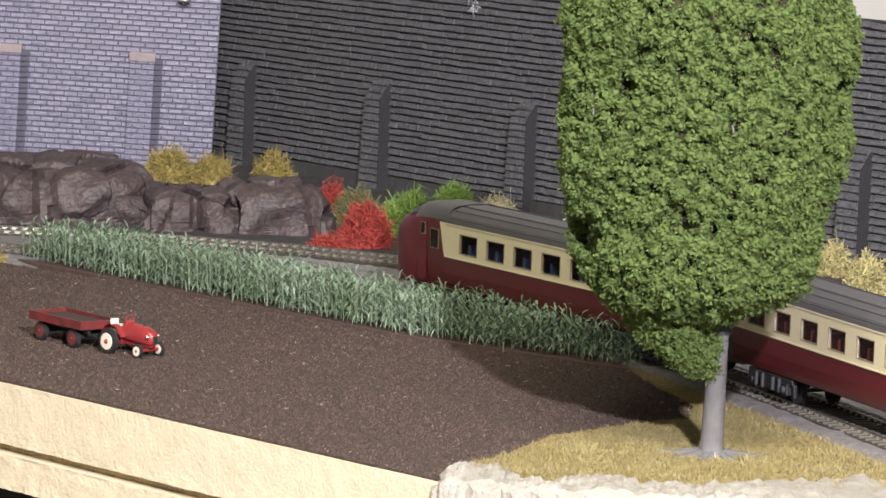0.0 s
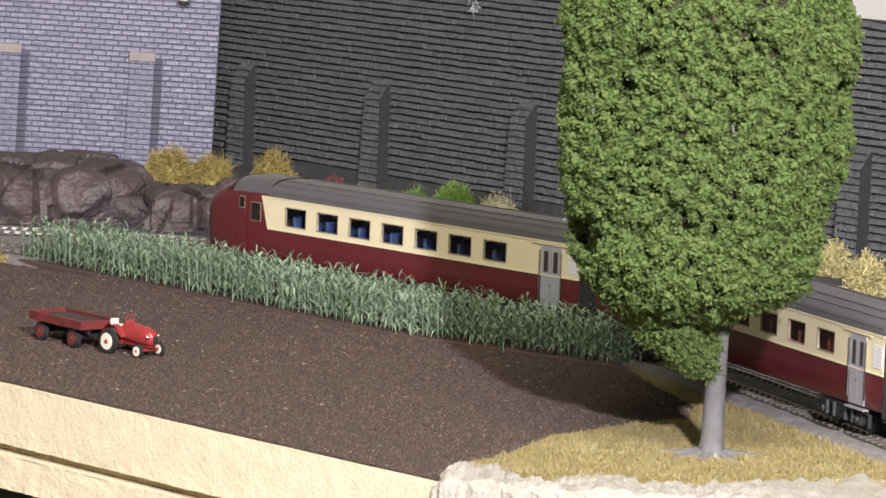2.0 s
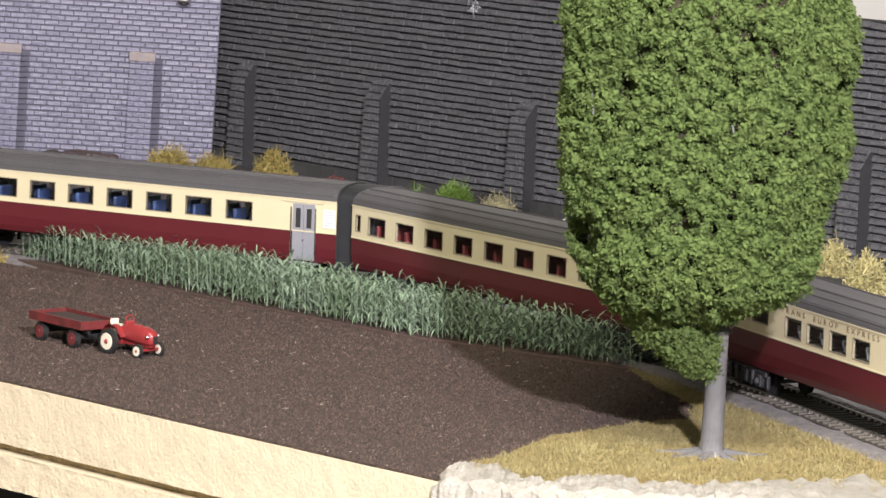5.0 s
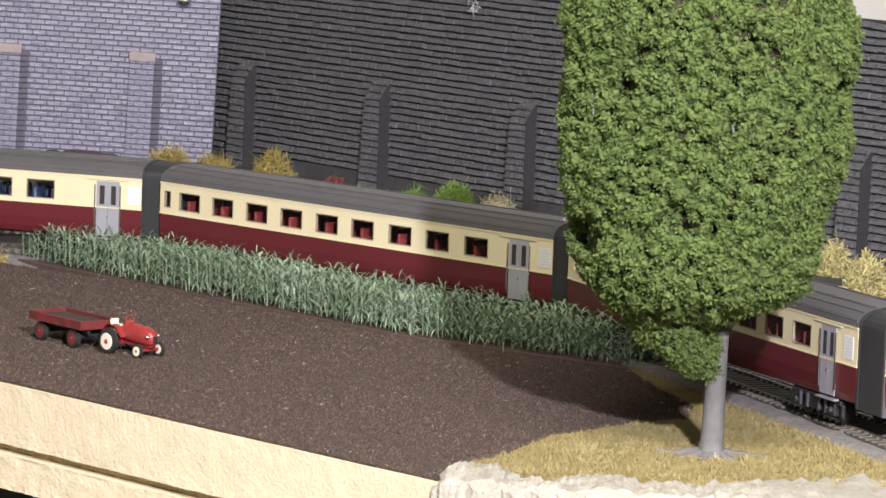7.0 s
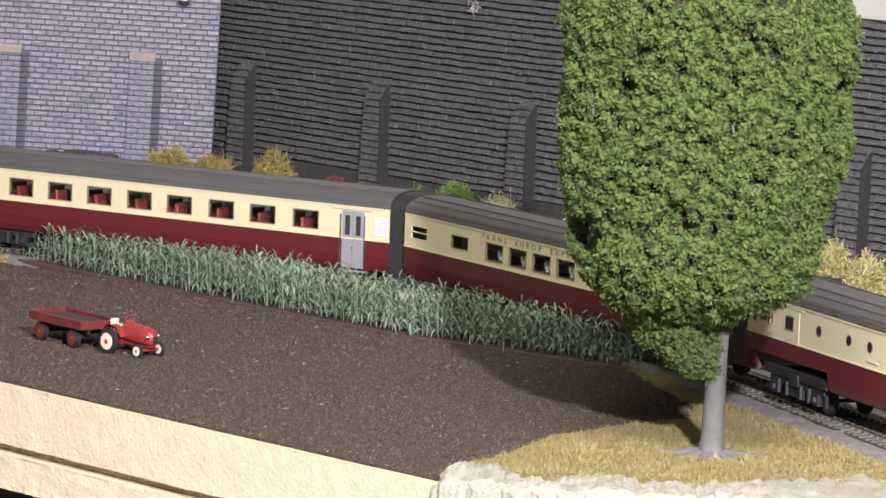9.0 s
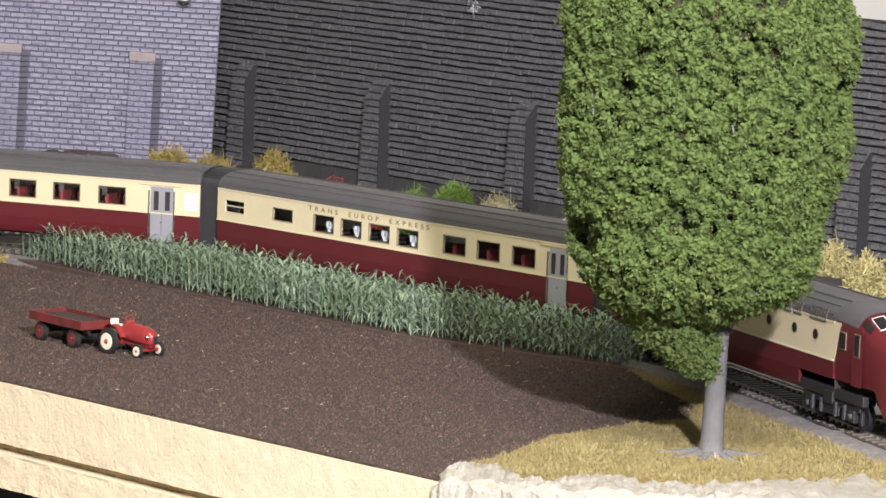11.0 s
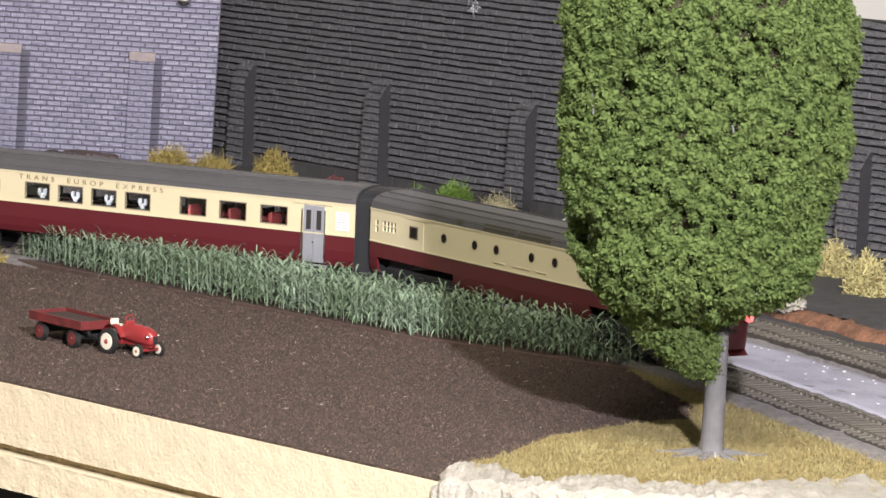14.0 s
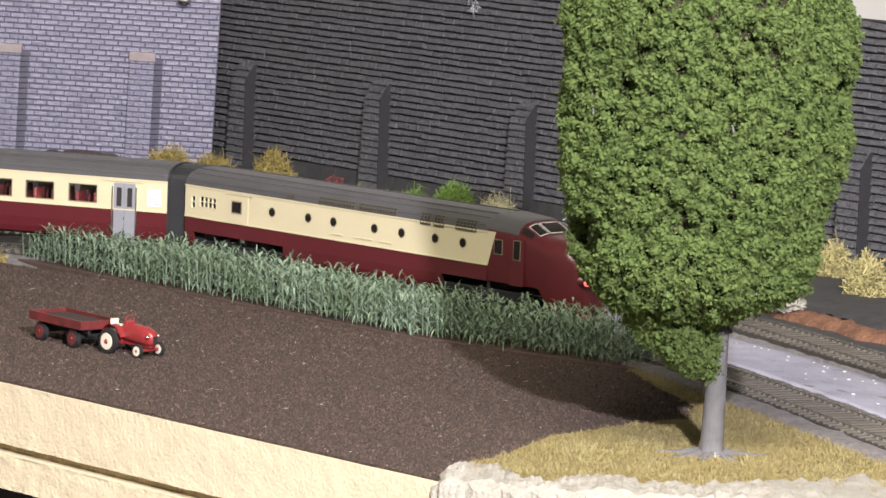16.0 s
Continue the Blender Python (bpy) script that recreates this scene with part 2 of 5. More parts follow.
def build_layout():
    tagged(part("ground", slab(shifted(EDGE, -0.004), -0.0075, -0.0062), GROUND), "dark grey painted baseboard of a model railway", "ground", kind="structure")
    tagged(part("foam_board", rough_layer(shifted(EDGE, 0.0004), -0.0300, -0.0050, 3, 0.00035), FOAM),
           "pale yellow insulation foam board with a torn edge", "foam board")
    tagged(part("foam_board", rough_layer(shifted(EDGE, 0.0022), -0.0478, -0.0336, 9, 0.0007), FOAM),
           "lower pale yellow foam board under the layout", "foam board")
    # added filler: its darker tan stands for shade in the gap between boards
    tagged(part("foam_board", rough_layer(shifted(EDGE, -0.0045), -0.0335, -0.0301, 5, 0.0006), FOAMDARK),
           "thin recessed foam filler coloured as the shaded gap between two boards", "foam board")
    # dark board added so the unlit space below the foam stays black
    tagged(part("dark_underboard", slab(shifted(EDGE, -0.012), -0.10, -0.0482), TABLEWOOD), "dark board added under the foam for the black space there", "table top")
    tagged(part("layout_table", boxes((-0.86, 1.07, 2.19, 2.87, -0.13, -0.1002), (-0.85, -0.79, 2.2, 2.26, -0.80, -0.13),
                                      (1.0, 1.06, 2.2, 2.26, -0.80, -0.13), (-0.85, -0.79, 2.8, 2.86, -0.80, -0.13),
                                      (1.0, 1.06, 2.8, 2.86, -0.80, -0.13)), TABLEWOOD),
           "dark wooden table that carries the layout", "table")
    # brown soil mat
    field = [(-0.46, 2.012), (-0.179, 1.712), (-0.085, 1.6095), (0.002, 1.516), (0.027, 1.566), (0.05, 1.618), (0.08, 1.651),
             (0.105, 1.671), (0.107, 1.707), (0.095, 1.749), (0.083, 1.798), (-0.02, 1.877), (-0.153, 2.026), (-0.219, 2.083),
             (-0.50, 2.33)]
    bm = slab(field, -0.0061, -0.004)
    bmesh.ops.subdivide_edges(bm, edges=[e for e in bm.edges if e.calc_length() > 0.02], cuts=8)
    for v in bm.verts:
        v.co.x += 0.0007 * noise.noise(v.co * 300)
        v.co.y += 0.0009 * noise.noise(v.co * 300 + Vector((7, 7, 7)))
    ob = part("ploughed_field", bm, FIELD)
    tagged(ob, "dark brown flocked soil mat of a ploughed field", "field", kind="structure")
    # pale fibres and chips lying on the soil
    rng = random.Random(5)
    vs, fs = [], []
    while len(fs) < 1000:
        x, y = rng.uniform(-0.25, 0.11), rng.uniform(1.51, 2.08)
        if not inside((x, y), field):
            continue
        a, l, w = rng.uniform(0, 3.14), rng.uniform(0.0004, 0.0026) * rng.random() ** 2 + 0.0002, rng.uniform(0.0001, 0.00026)
        dx, dy = math.cos(a) * l, math.sin(a) * l
        k = len(vs)
        z = -0.0039
        vs += [(x - dx, y - dy, z), (x + dx, y + dy, z + 0.0003), (x + dx * .3 - dy / l * w, y + dy * .3 + dx / l * w, z + w * 1.5)]
        fs.append((k, k + 1, k + 2))
    tagged(part("straw_bits", (vs, fs), PALECHIP), "scattered pale straw fibres on the soil", "straw", kind="stuff")
    vs, fs = [], []
    n = 0
    while n < 74000:
        y = 1.515 + 0.57 * rng.random()
        x = rng.uniform(-0.27, 0.11)
        if not inside((x, y), field):
            continue
        a, r, h = rng.uniform(0, 6.28), rng.uniform(0.0002, 0.00062), rng.uniform(0.0002, 0.0008)
        k = len(vs)
        for j in range(3):
            vs.append((x + math.cos(a + j * 2.094) * r, y + math.sin(a + j * 2.094) * r, -0.0041))
        vs.append((x + rng.gauss(0, r * .4), y + rng.gauss(0, r * .4), -0.004 + h))
        fs += [(k, k + 1, k + 3), (k + 1, k + 2, k + 3), (k + 2, k, k + 3)]
        n += 1
    tagged(part("soil_crumbs", (vs, fs), SOIL), "coarse dark brown crumbs of soil on the field", "soil", kind="stuff")
    # the strip in which the corn stands
    for a, b in (((-0.212, 2.094), (-0.1525, 2.0275)), ((-0.1515, 2.0265), (-0.021, 1.8805)), ((-0.020, 1.8795), (0.0835, 1.8005))):
        a, b = Vector((*a, 0)), Vector((*b, 0))
        d = (b - a).normalized()
        n = Vector((-d.y, d.x, 0))
        p = [a, b, b + n * 0.043, a + n * 0.043]
        bm = slab([(q.x, q.y) for q in p], -0.0062, -0.0032)
        bmesh.ops.bevel(bm, geom=bm.edges[:], offset=0.0004, segments=1, affect="EDGES")
        tagged(part("planting_strip", bm, STRIP), "thin brown strip of soil that holds the corn", "soil strip", "soil strips under the corn")


def smooth_curve(pts, n):
    pts = np.array(pts, float)
    pts = np.vstack([2 * pts[0] - pts[1], pts, 2 * pts[-1] - pts[-2]])
    out = []
    for i in range(1, len(pts) - 2):
        for t in np.linspace(0, 1, n, endpoint=False):
            p0, p1, p2, p3 = pts[i - 1:i + 3]
            out.append(0.5 * (2 * p1 + (p2 - p0) * t + (2 * p0 - 5 * p1 + 4 * p2 - p3) * t * t + (3 * p1 - p0 - 3 * p2 + p3) * t ** 3))
    out.append(pts[-2])
    return [Vector((float(a), float(b), 0)) for a, b in out]


REAR = smooth_curve([(0.62, 1.26), (0.42, 1.47), (0.29, 1.655), (0.228, 1.755), (0.195, 1.830), (0.161, 1.906), (0.1365, 1.952), (0.085, 2.030),
                     (0.030, 2.087), (-0.027, 2.131), (-0.083, 2.163), (-0.157, 2.186), (-0.231, 2.196), (-0.33, 2.212), (-0.48, 2.24)], 12)


def build_ballast():
    """Grey gravel under and beside both tracks, and the smooth grey strip between them."""
    rows = []
    for s in np.linspace(-1.0, 0.75, 240):
        c, th = on_line(s), float(heading(s))
        n = Vector((-math.sin(th), math.cos(th), 0))
        row = []
        for k, off in enumerate(np.linspace(-0.062, 0.034, 26)):
            p = c + n * float(off)
            w = noise.noise(p * 420) * 0.0007 + noise.noise(p * 1100) * 0.0005
            edge = 0.0040 * min(1, (0.034 - off) / 0.012)
            p.z = -0.0062 + max(0.0002, edge + w)
            row.append(p)
        rows.append(row)
    tagged(smooth(part("ballast", strip(rows), BALLAST)), "fine grey gravel ballast beside the railway track", "ballast", kind="structure")
    rows = []
    for i, c in enumerate(REAR):
        d = (REAR[min(i + 1, len(REAR) - 1)] - REAR[max(i - 1, 0)]).normalized()
        n = Vector((-d.y, d.x, 0))
        row = []
        for off in np.linspace(-0.021, 0.021, 13):
            p = c + n * float(off)
            w = noise.noise(p * 420) * 0.0006 + noise.noise(p * 1100) * 0.0004
            p.z = -0.0063 + max(0.0002, 0.0040 * min(1, (0.0212 - abs(off)) / 0.006) + w)
            row.append(p)
        rows.append(row)
    tagged(smooth(part("ballast", strip(rows), BALLAST)), "fine grey gravel ballast under the rear track", "ballast", kind="structure")
    road = []
    for s in np.linspace(-0.8, 0.02, 90):
        c, th = on_line(s), float(heading(s))
        n = Vector((-math.sin(th), math.cos(th), 0))
        row = []
        for off in np.linspace(-0.0655, -0.0150, 14):
            p = c + n * float(off)
            e = max(0.0, min(1.0, (off + 0.0655) / 0.004, (-0.0150 - off) / 0.004))
            p.z = -0.0064 + 0.0046 * e ** 0.5 + 0.0004 * noise.noise(p * 120) * e
            row.append(p)
        road.append(row)
    tagged(smooth(part("road", strip(road), ROAD)), "glossy violet-grey plaster strip between the two tracks", "road", kind="structure")
    rng = random.Random(8)
    bm = bmesh.new()
    for i in range(70):
        s, off = rng.uniform(-0.45, -0.08), rng.choice((rng.uniform(-0.061, -0.05), rng.uniform(-0.06, -0.02)))
        c, th = on_line(s), float(heading(s))
        p = c + Vector((-math.sin(th), math.cos(th), 0)) * off
        r = rng.uniform(0.0002, 0.0007)
        bmesh.ops.create_icosphere(bm, subdivisions=1, radius=r, matrix=Matrix.Translation((p.x, p.y, -0.0015)) @ Matrix.Diagonal((1.3, 1, 0.5, 1)))
    tagged(part("plaster_crumbs", bm, WHITE), "tiny white plaster crumbs beside the track", "crumbs", kind="stuff")


def build_track(line, label, lift=0.0):
    """Two rails on brown sleepers along a line of points."""
    track = thing("railway_track", label, "railway track", "model railway tracks")
    dirs = [(line[min(i + 1, len(line) - 1)] - line[max(i - 1, 0)]).normalized() for i in range(len(line))]
    nor = [Vector((-d.y, d.x, 0)) for d in dirs]
    for side in (-1, 1):
        for nm, prof, mt in (("rail", ((-.0011, -.0026), (-.0011, -.0021), (-.00072, -.0019), (-.00036, -.0007), (-.0005, -.0004), (.0005, -.0004),
                                       (.00036, -.0007), (.00072, -.0019), (.0011, -.0021), (.0011, -.0026)), RAIL),
                             ("rail_head", ((-.0005, -.0004), (-.00045, -.00005), (-.0003, 0), (.0003, 0), (.00045, -.00005), (.0005, -.0004)), RAILTOP)):
            rows = []
            for p, n in zip(line, nor):
                c = p + n * side * 0.0085
                rows.append([c + n * a + Vector((0, 0, b + lift)) for a, b in prof])
            part(nm, strip(rows), mt, track)
    rows = []
    for p, n in zip(line, nor):
        rows.append([p + n * o + Vector((0, 0, z + lift)) for o, z in ((-.0175, -.0052), (-.0152, -.0019), (0, -.0017), (.0152, -.0019), (.0175, -.0052))])
    part("track_bed", strip(rows), BED, track)
    base = part("sleeper", boxes((-0.0014, 0.0014, -0.0145, 0.0145, -0.0042, -0.0010), *[(-0.0011, 0.0011, y - 0.0014, y + 0.0014, -0.0012, -0.00045) for y in (-0.0085, 0.0085)], bev=0.0003), SLEEPER, track)
    acc, first, dist = 0.0, True, 0.0056
    for i in range(1, len(line)):
        seg = (line[i] - line[i - 1]).length
        while acc + seg >= dist:
            t = (dist - acc) / seg
            p = line[i - 1].lerp(line[i], t)
            m = pose(p.x, p.y, lift, 0, 0, math.degrees(math.atan2(dirs[i].y, dirs[i].x)))
            if first:
                base.matrix_basis, first = m, False
            else:
                share("sleeper", base, track, m)
            dist += 0.0056
        acc += seg
    return track


def build_tracks():
    near = []
    for s in np.arange(-0.80, 0.70, 0.012):
        c, th = on_line(float(s)), float(heading(s))
        k = 0.003 if -0.05 < s < 0.4 else 0.0
        near.append(c + Vector((-math.sin(th), math.cos(th), 0)) * k)
    build_track(near, "brown model railway track with two rails in front")
    build_track(REAR, "second brown model railway track behind the first")


# ================= walls of the scenery =================
def wedge(l, h, d0, d1):
    """A stone: l long, h high, standing d0 proud at its foot and d1 at its head; towards -y, with bevelled edges."""
    b, a, k = min(0.0004, h * 0.2), 0.00012, 0.55
    v = [(0, 0, 0), (l, 0, 0), (l, 0, h), (0, 0, h), (0, -d0 * k, 0), (l, -d0 * k, 0), (l, -d1 * k, h), (0, -d1 * k, h),
         (a, -d0, b), (l - a, -d0, b), (l - a, -d1, h - b), (a, -d1, h - b)]
    f = [(0, 1, 5, 4), (1, 2, 6, 5), (2, 3, 7, 6), (3, 0, 4, 7), (4, 5, 9, 8), (5, 6, 10, 9), (6, 7, 11, 10), (7, 4, 8, 11), (8, 9, 10, 11)]
    return v, f


def put(acc, vf, m):
    k = len(acc[0])
    acc[0].extend([tuple(m @ Vector(p)) for p in vf[0]])
    acc[1].extend([tuple(i + k for i in q) for q in vf[1]])


BW = pose(-0.0955, 2.5815, -0.0062, 0, 0, -51.15)   # x runs along the black wall, -y faces the line


SMOOTHBLACK = material('smooth_black_face', (0.026, 0.026, 0.031), 0.65, dark=0.7, scale=300, bump=0.0006)


def build_black_wall():
    wall = part("wall_black", boxes((-0.16, 0.75, 0.0, 0.012, 0.0, 0.1305)), BLACKJOINT)
    wall.matrix_world = BW
    tagged(wall, "black rough-stone retaining wall with tapering buttresses", "wall", kind="structure")
    rng = random.Random(2)
    rest = ([], [])
    base = None
    count = 0
    butts = [-0.045 + 0.1355 * i for i in range(6)]
    z, row = 0.0, 0
    while z < 0.130:
        h = rng.uniform(0.0037, 0.0045)
        x = -0.16 - rng.uniform(0, 0.009)
        while x < 0.75:
            l = rng.uniform(0.0055, 0.0135)
            q = rng.uniform(0.75, 1.3)
            m = Matrix.Translation((x, 0.0003, z + rng.uniform(-.0002, .0002))) @ pose(0, 0, 0, 0, rng.uniform(-1.6, 1.6), 0)
            vf = wedge(l - 0.0005, h - 0.0010, 0.0021 * q, 0.0012 * q)
            if 0.40 < x < 0.56 and z < 0.06 and count < 300:
                if base is None:
                    base = part("stone", wedge(0.0095, 0.0041, 0.0019, 0.0011), BLACKSTONE, wall)
                    base.matrix_basis = m @ Matrix.Diagonal(((l - .0004) / .0095, q, (h - .00085) / .0041, 1))
                else:
                    share("stone", base, wall, m @ Matrix.Diagonal(((l - .0004) / .0095, q, (h - .00085) / .0041, 1)))
                count += 1
            else:
                put(rest, vf, m)
            x += l
        z += h
    tagged(part("stonework", rest, BLACKSTONE, wall), kind="stuff")
    for u in butts:
        core = ([], [])
        z, dep, wr, top = 0.0, 0.0075, 0.0078, 0.0625
        while z < top:
            h = rng.uniform(0.0037, 0.0045)
            wl, wl1 = 0.0062 + 0.0046 * (1 - z / top), 0.0062 + 0.0046 * max(0.0, 1 - (z + h) / top)
            dp, dp1 = dep * min(1, (top + 0.003 - z) / 0.011), dep * min(1, max(0.05, (top + 0.003 - z - h) / 0.011))
            x = -wl
            while x < wr - 0.001:
                l = min(rng.uniform(0.005, 0.011), wr - x)
                put(core, wedge(l - 0.0004, h - 0.0008, 0.0017 + dp - dp1, 0.0010), Matrix.Translation((u + x, -dp1, z)))
                x += l
            k = len(core[0])
            core[0].extend([(u - wl, 0, z), (u + wr, 0, z), (u + wr, -dp, z), (u - wl, -dp, z),
                            (u - wl1, 0, z + h), (u + wr, 0, z + h), (u + wr, -dp1, z + h), (u - wl1, -dp1, z + h)])
            core[1].extend([(k + 3, k + 2, k + 6, k + 7), (k, k + 3, k + 7, k + 4), (k + 4, k + 7, k + 6, k + 5)])
            z += h
        b = part("buttress", core, BLACKSTONE, wall)
        # one side of each buttress is smooth and darker than its stones
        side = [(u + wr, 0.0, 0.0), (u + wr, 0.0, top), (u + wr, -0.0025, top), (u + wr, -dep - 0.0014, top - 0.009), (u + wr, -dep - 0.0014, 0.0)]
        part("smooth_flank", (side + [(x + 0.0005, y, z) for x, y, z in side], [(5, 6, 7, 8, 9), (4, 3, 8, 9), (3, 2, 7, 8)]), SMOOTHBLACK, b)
    plinth = ([], [])
    x = -0.16
    while x < 0.75:
        l = rng.uniform(0.05, 0.09)
        put(plinth, wedge(l - 0.0003, 0.0090, 0.0042, 0.0026), Matrix.Translation((x, 0, -0.001)))
        x += l
    part("plinth", plinth, PLINTH, wall)


def build_brick_wall():
    m = pose(-0.1406, 2.555, 0.0529, 0, 1.75, 0)
    wall = part("wall_brick", boxes((-0.40, 0.0, 0.0, 0.004, -0.062, 0.11)), BLUEJOINT)
    wall.matrix_world = m
    tagged(wall, "printed blue-grey brick card wall with pilasters", "wall", kind="structure")
    rng = random.Random(4)
    rest = ([], [])
    base, count = None, 0
    h, l = 0.00325, 0.0082
    for r in range(52):
        z = -0.060 + r * h
        x = -0.40 + (l / 2 if r % 2 else 0) + rng.uniform(-0.0012, 0.0012)
        while x < -0.0005:
            w = min(l, 0.0 - x)
            mm = Matrix.Translation((x + 0.0002, 0.0, z + 0.00025))
            q = rng.uniform(0.8, 1.25)
            if x > -0.10 and z > 0.0 and count < 300 and w == l:
                if base is None:
                    base = part("brick", wedge(l - 0.0006, h - 0.00075, 0.0006, 0.0005), BLUEBRICK, wall)
                    base.matrix_basis = mm
                else:
                    share("brick", base, wall, mm @ pose(0, 0, 0, rng.uniform(-5, 5), rng.uniform(-0.8, 0.8), 0) @ Matrix.Diagonal((1, q, 1, 1)))
                count += 1
            elif w > 0.001:
                put(rest, wedge(w - 0.0006, h - 0.00075, 0.0006 * q, 0.0005 * q), mm @ pose(0, 0, 0, rng.uniform(-5, 5), rng.uniform(-0.8, 0.8), 0))
            x += l
    tagged(part("brickwork", rest, BLUEBRICK, wall), kind="stuff")
    for x0 in (-0.0527, -0.1335, -0.2145, -0.2955):
        p = part("pilaster", boxes((x0, x0 + 0.0152, -0.0042, -0.0008, -0.062, 0.0065)), BLUEJOINT, wall)
        acc = ([], [])
        for r in range(21):
            z = -0.060 + r * h
            xs = (0, 0.0074, 0.0152) if r % 2 else (0, 0.0037, 0.0111, 0.0152)
            for a, b in zip(xs, xs[1:]):
                put(acc, wedge(b - a - 0.0004, h - 0.0006, 0.0005, 0.0005), Matrix.Translation((x0 + a + 0.0002, -0.0042, z + 0.0003)))
        part("brick_facing", acc, BLUEBRICK, p)
        # the return's darker slate puts the shade on this side into the colour
        ret = ([], [])
        for r in range(21):
            z = -0.060 + r * h
            k = len(ret[0])
            ret[0].extend([(x0 + 0.0153, -0.0041, z + .0003), (x0 + 0.0200, -0.0006, z + .0003), (x0 + 0.0200, -0.0006, z + h - .0003), (x0 + 0.0153, -0.0041, z + h - .0003)])
            ret[1].append((k, k + 1, k + 2, k + 3))
        part("splayed_return", ret, RETURN, p)
        part("cap_stone", boxes((x0 - 0.0004, x0 + 0.0156, -0.0056, -0.0008, 0.0066, 0.0122), bev=0.0005), CAPSTONE, p)


def build_wall_trifles():
    bm = bmesh.new()
    bmesh.ops.create_uvsphere(bm, u_segments=20, v_segments=12, radius=0.0042)
    ob = part("wall_knob", bm, CHROME)
    ob.matrix_world = Matrix.Translation((-0.1615, 2.5525, 0.0987)) @ Matrix.Diagonal((1, 0.5, 1, 1))
    tagged(smooth(ob), "small shiny round metal knob on the brick wall", "knob")
    rng = random.Random(6)
    bm = bmesh.new()
    for i in range(30):
        a = Vector((0.0133 + rng.gauss(0, .0016), 2.4370, 0.1085 + rng.gauss(0, .0016)))
        b = a + Vector((rng.gauss(0, .0016), rng.uniform(-.002, 0), rng.gauss(0, .0016)))
        cyl(bm, a, b, 0.00022, 0.0001, 5)
    tagged(part("lichen_tuft", bm, GREYTEXT), "small pale grey lichen tuft stuck on the black wall", "lichen")


# ================= rocks and bushes =================
def rock(name, cx, cy, rx, ry, h, seed, label, crag=1.0, cell=55.0, e=0.7, upright=0.7):
    """A cast rock: a blunt lump with broad facets, clefts between them and fine pitting."""
    rows = []
    nu, nv = 150, 60
    off = Vector((seed, seed * 2.3, seed * 0.7))
    for i in range(nv + 1):
        v = (i / nv) * math.pi / 2
        row = []
        for j in range(nu + 1):
            u = j / nu * 2 * math.pi
            c, s = math.cos(u), math.sin(u)
            cv = math.cos(v) ** 0.6
            d = Vector((math.copysign(abs(c) ** e, c) * cv, math.copysign(abs(s) ** e, s) * cv, math.sin(v) ** 0.7))
            q = Vector((d.x * rx, d.y * ry, d.z * h)) * cell + off
            big = noise.noise(q * 0.45) * 0.30
            dist, pts = noise.voronoi(Vector((q.x, q.y, q.z * upright)))
            cleft = -0.16 * max(0.0, 1 - (dist[1] - dist[0]) * 5) * crag
            tilt = 0.13 * noise.cell(pts[0] * 3.1) * crag
            fine = noise.fractal(q * 2.2, 0.9, 2.1, 4) * 0.030
            k = 1 + big + cleft + tilt + fine
            row.append(Vector((cx + d.x * rx * k, cy + d.y * ry * k, -0.0068 + max(0.0, d.z * h * (1 + 0.7 * (big + cleft + tilt) + fine)))))
        row[-1] = row[0].copy()
        rows.append(row)
    ob = part(name, strip(rows), ROCK)
    tagged(ob, label, "rock", "rocks behind the track")
    return ob


def bush(cx, cy, z, w, h, mat, label, seed, n=420, thick=0.00021, deep=0.75):
    n = int(n * 2.6)
    rng = random.Random(seed)
    vs, fs = [], []
    for i in range(n):
        a, e = rng.uniform(0, 6.283), math.asin(rng.random() ** 0.8)
        d = Vector((math.cos(a) * math.cos(e), math.sin(a) * math.cos(e), math.sin(e)))
        lump = 0.90 + 0.28 * noise.noise(d * 2.2 + Vector((seed, 0, 0)))
        r0, r1 = rng.uniform(0.6, 0.88), rng.uniform(0.86, 1.0)
        p = Vector((d.x * w / 2, d.y * w / 2 * deep, d.z * h)) * lump
        a0, a1 = p * r0, p * r1
        mid = a0.lerp(a1, 0.5) + Vector((rng.gauss(0, 1), rng.gauss(0, 1), rng.gauss(0, 1))) * 0.0019
        a1 = a1 + Vector((rng.gauss(0, 1), rng.gauss(0, 1), rng.gauss(0, 1))) * 0.0024
        side = Vector((rng.gauss(0, 1), rng.gauss(0, 1), rng.gauss(0, 1))).normalized() * thick
        up = Vector((rng.gauss(0, 1), rng.gauss(0, 1), rng.gauss(0, 1))).cross(side).normalized() * thick
        k = len(vs)
        for c, t in ((a0, 1.0), (mid, 1.0), (a1, 0.7)):
            vs += [c + side * t, c - side * t * 0.5 + up * t, c - side * t * 0.5 - up * t]
        for s in (0, 3):
            for q in range(3):
                fs.append((k + s + q, k + s + (q + 1) % 3, k + s + 3 + (q + 1) % 3, k + s + 3 + q))
        fs.append((k + 6, k + 7, k + 8))
    core = bmesh.new()
    bmesh.ops.create_icosphere(core, subdivisions=3, radius=1.0)
    for v in core.verts:
        d = v.co.normalized()
        q = (0.90 + 0.28 * noise.noise(d * 2.2 + Vector((seed, 0, 0)))) * 0.72 * (1 + 0.22 * noise.noise(d * 7))
        v.co = Vector((d.x * w / 2 * q, d.y * w / 2 * deep * q, max(0.0, d.z * h * q)))
    b = thing("bush", label, "bush", "bushes along the wall", m=pose(cx, cy, z))
    part("foliage", ([tuple(v) for v in vs], fs), mat, b)
    part("core", core, mat, b)
    return b


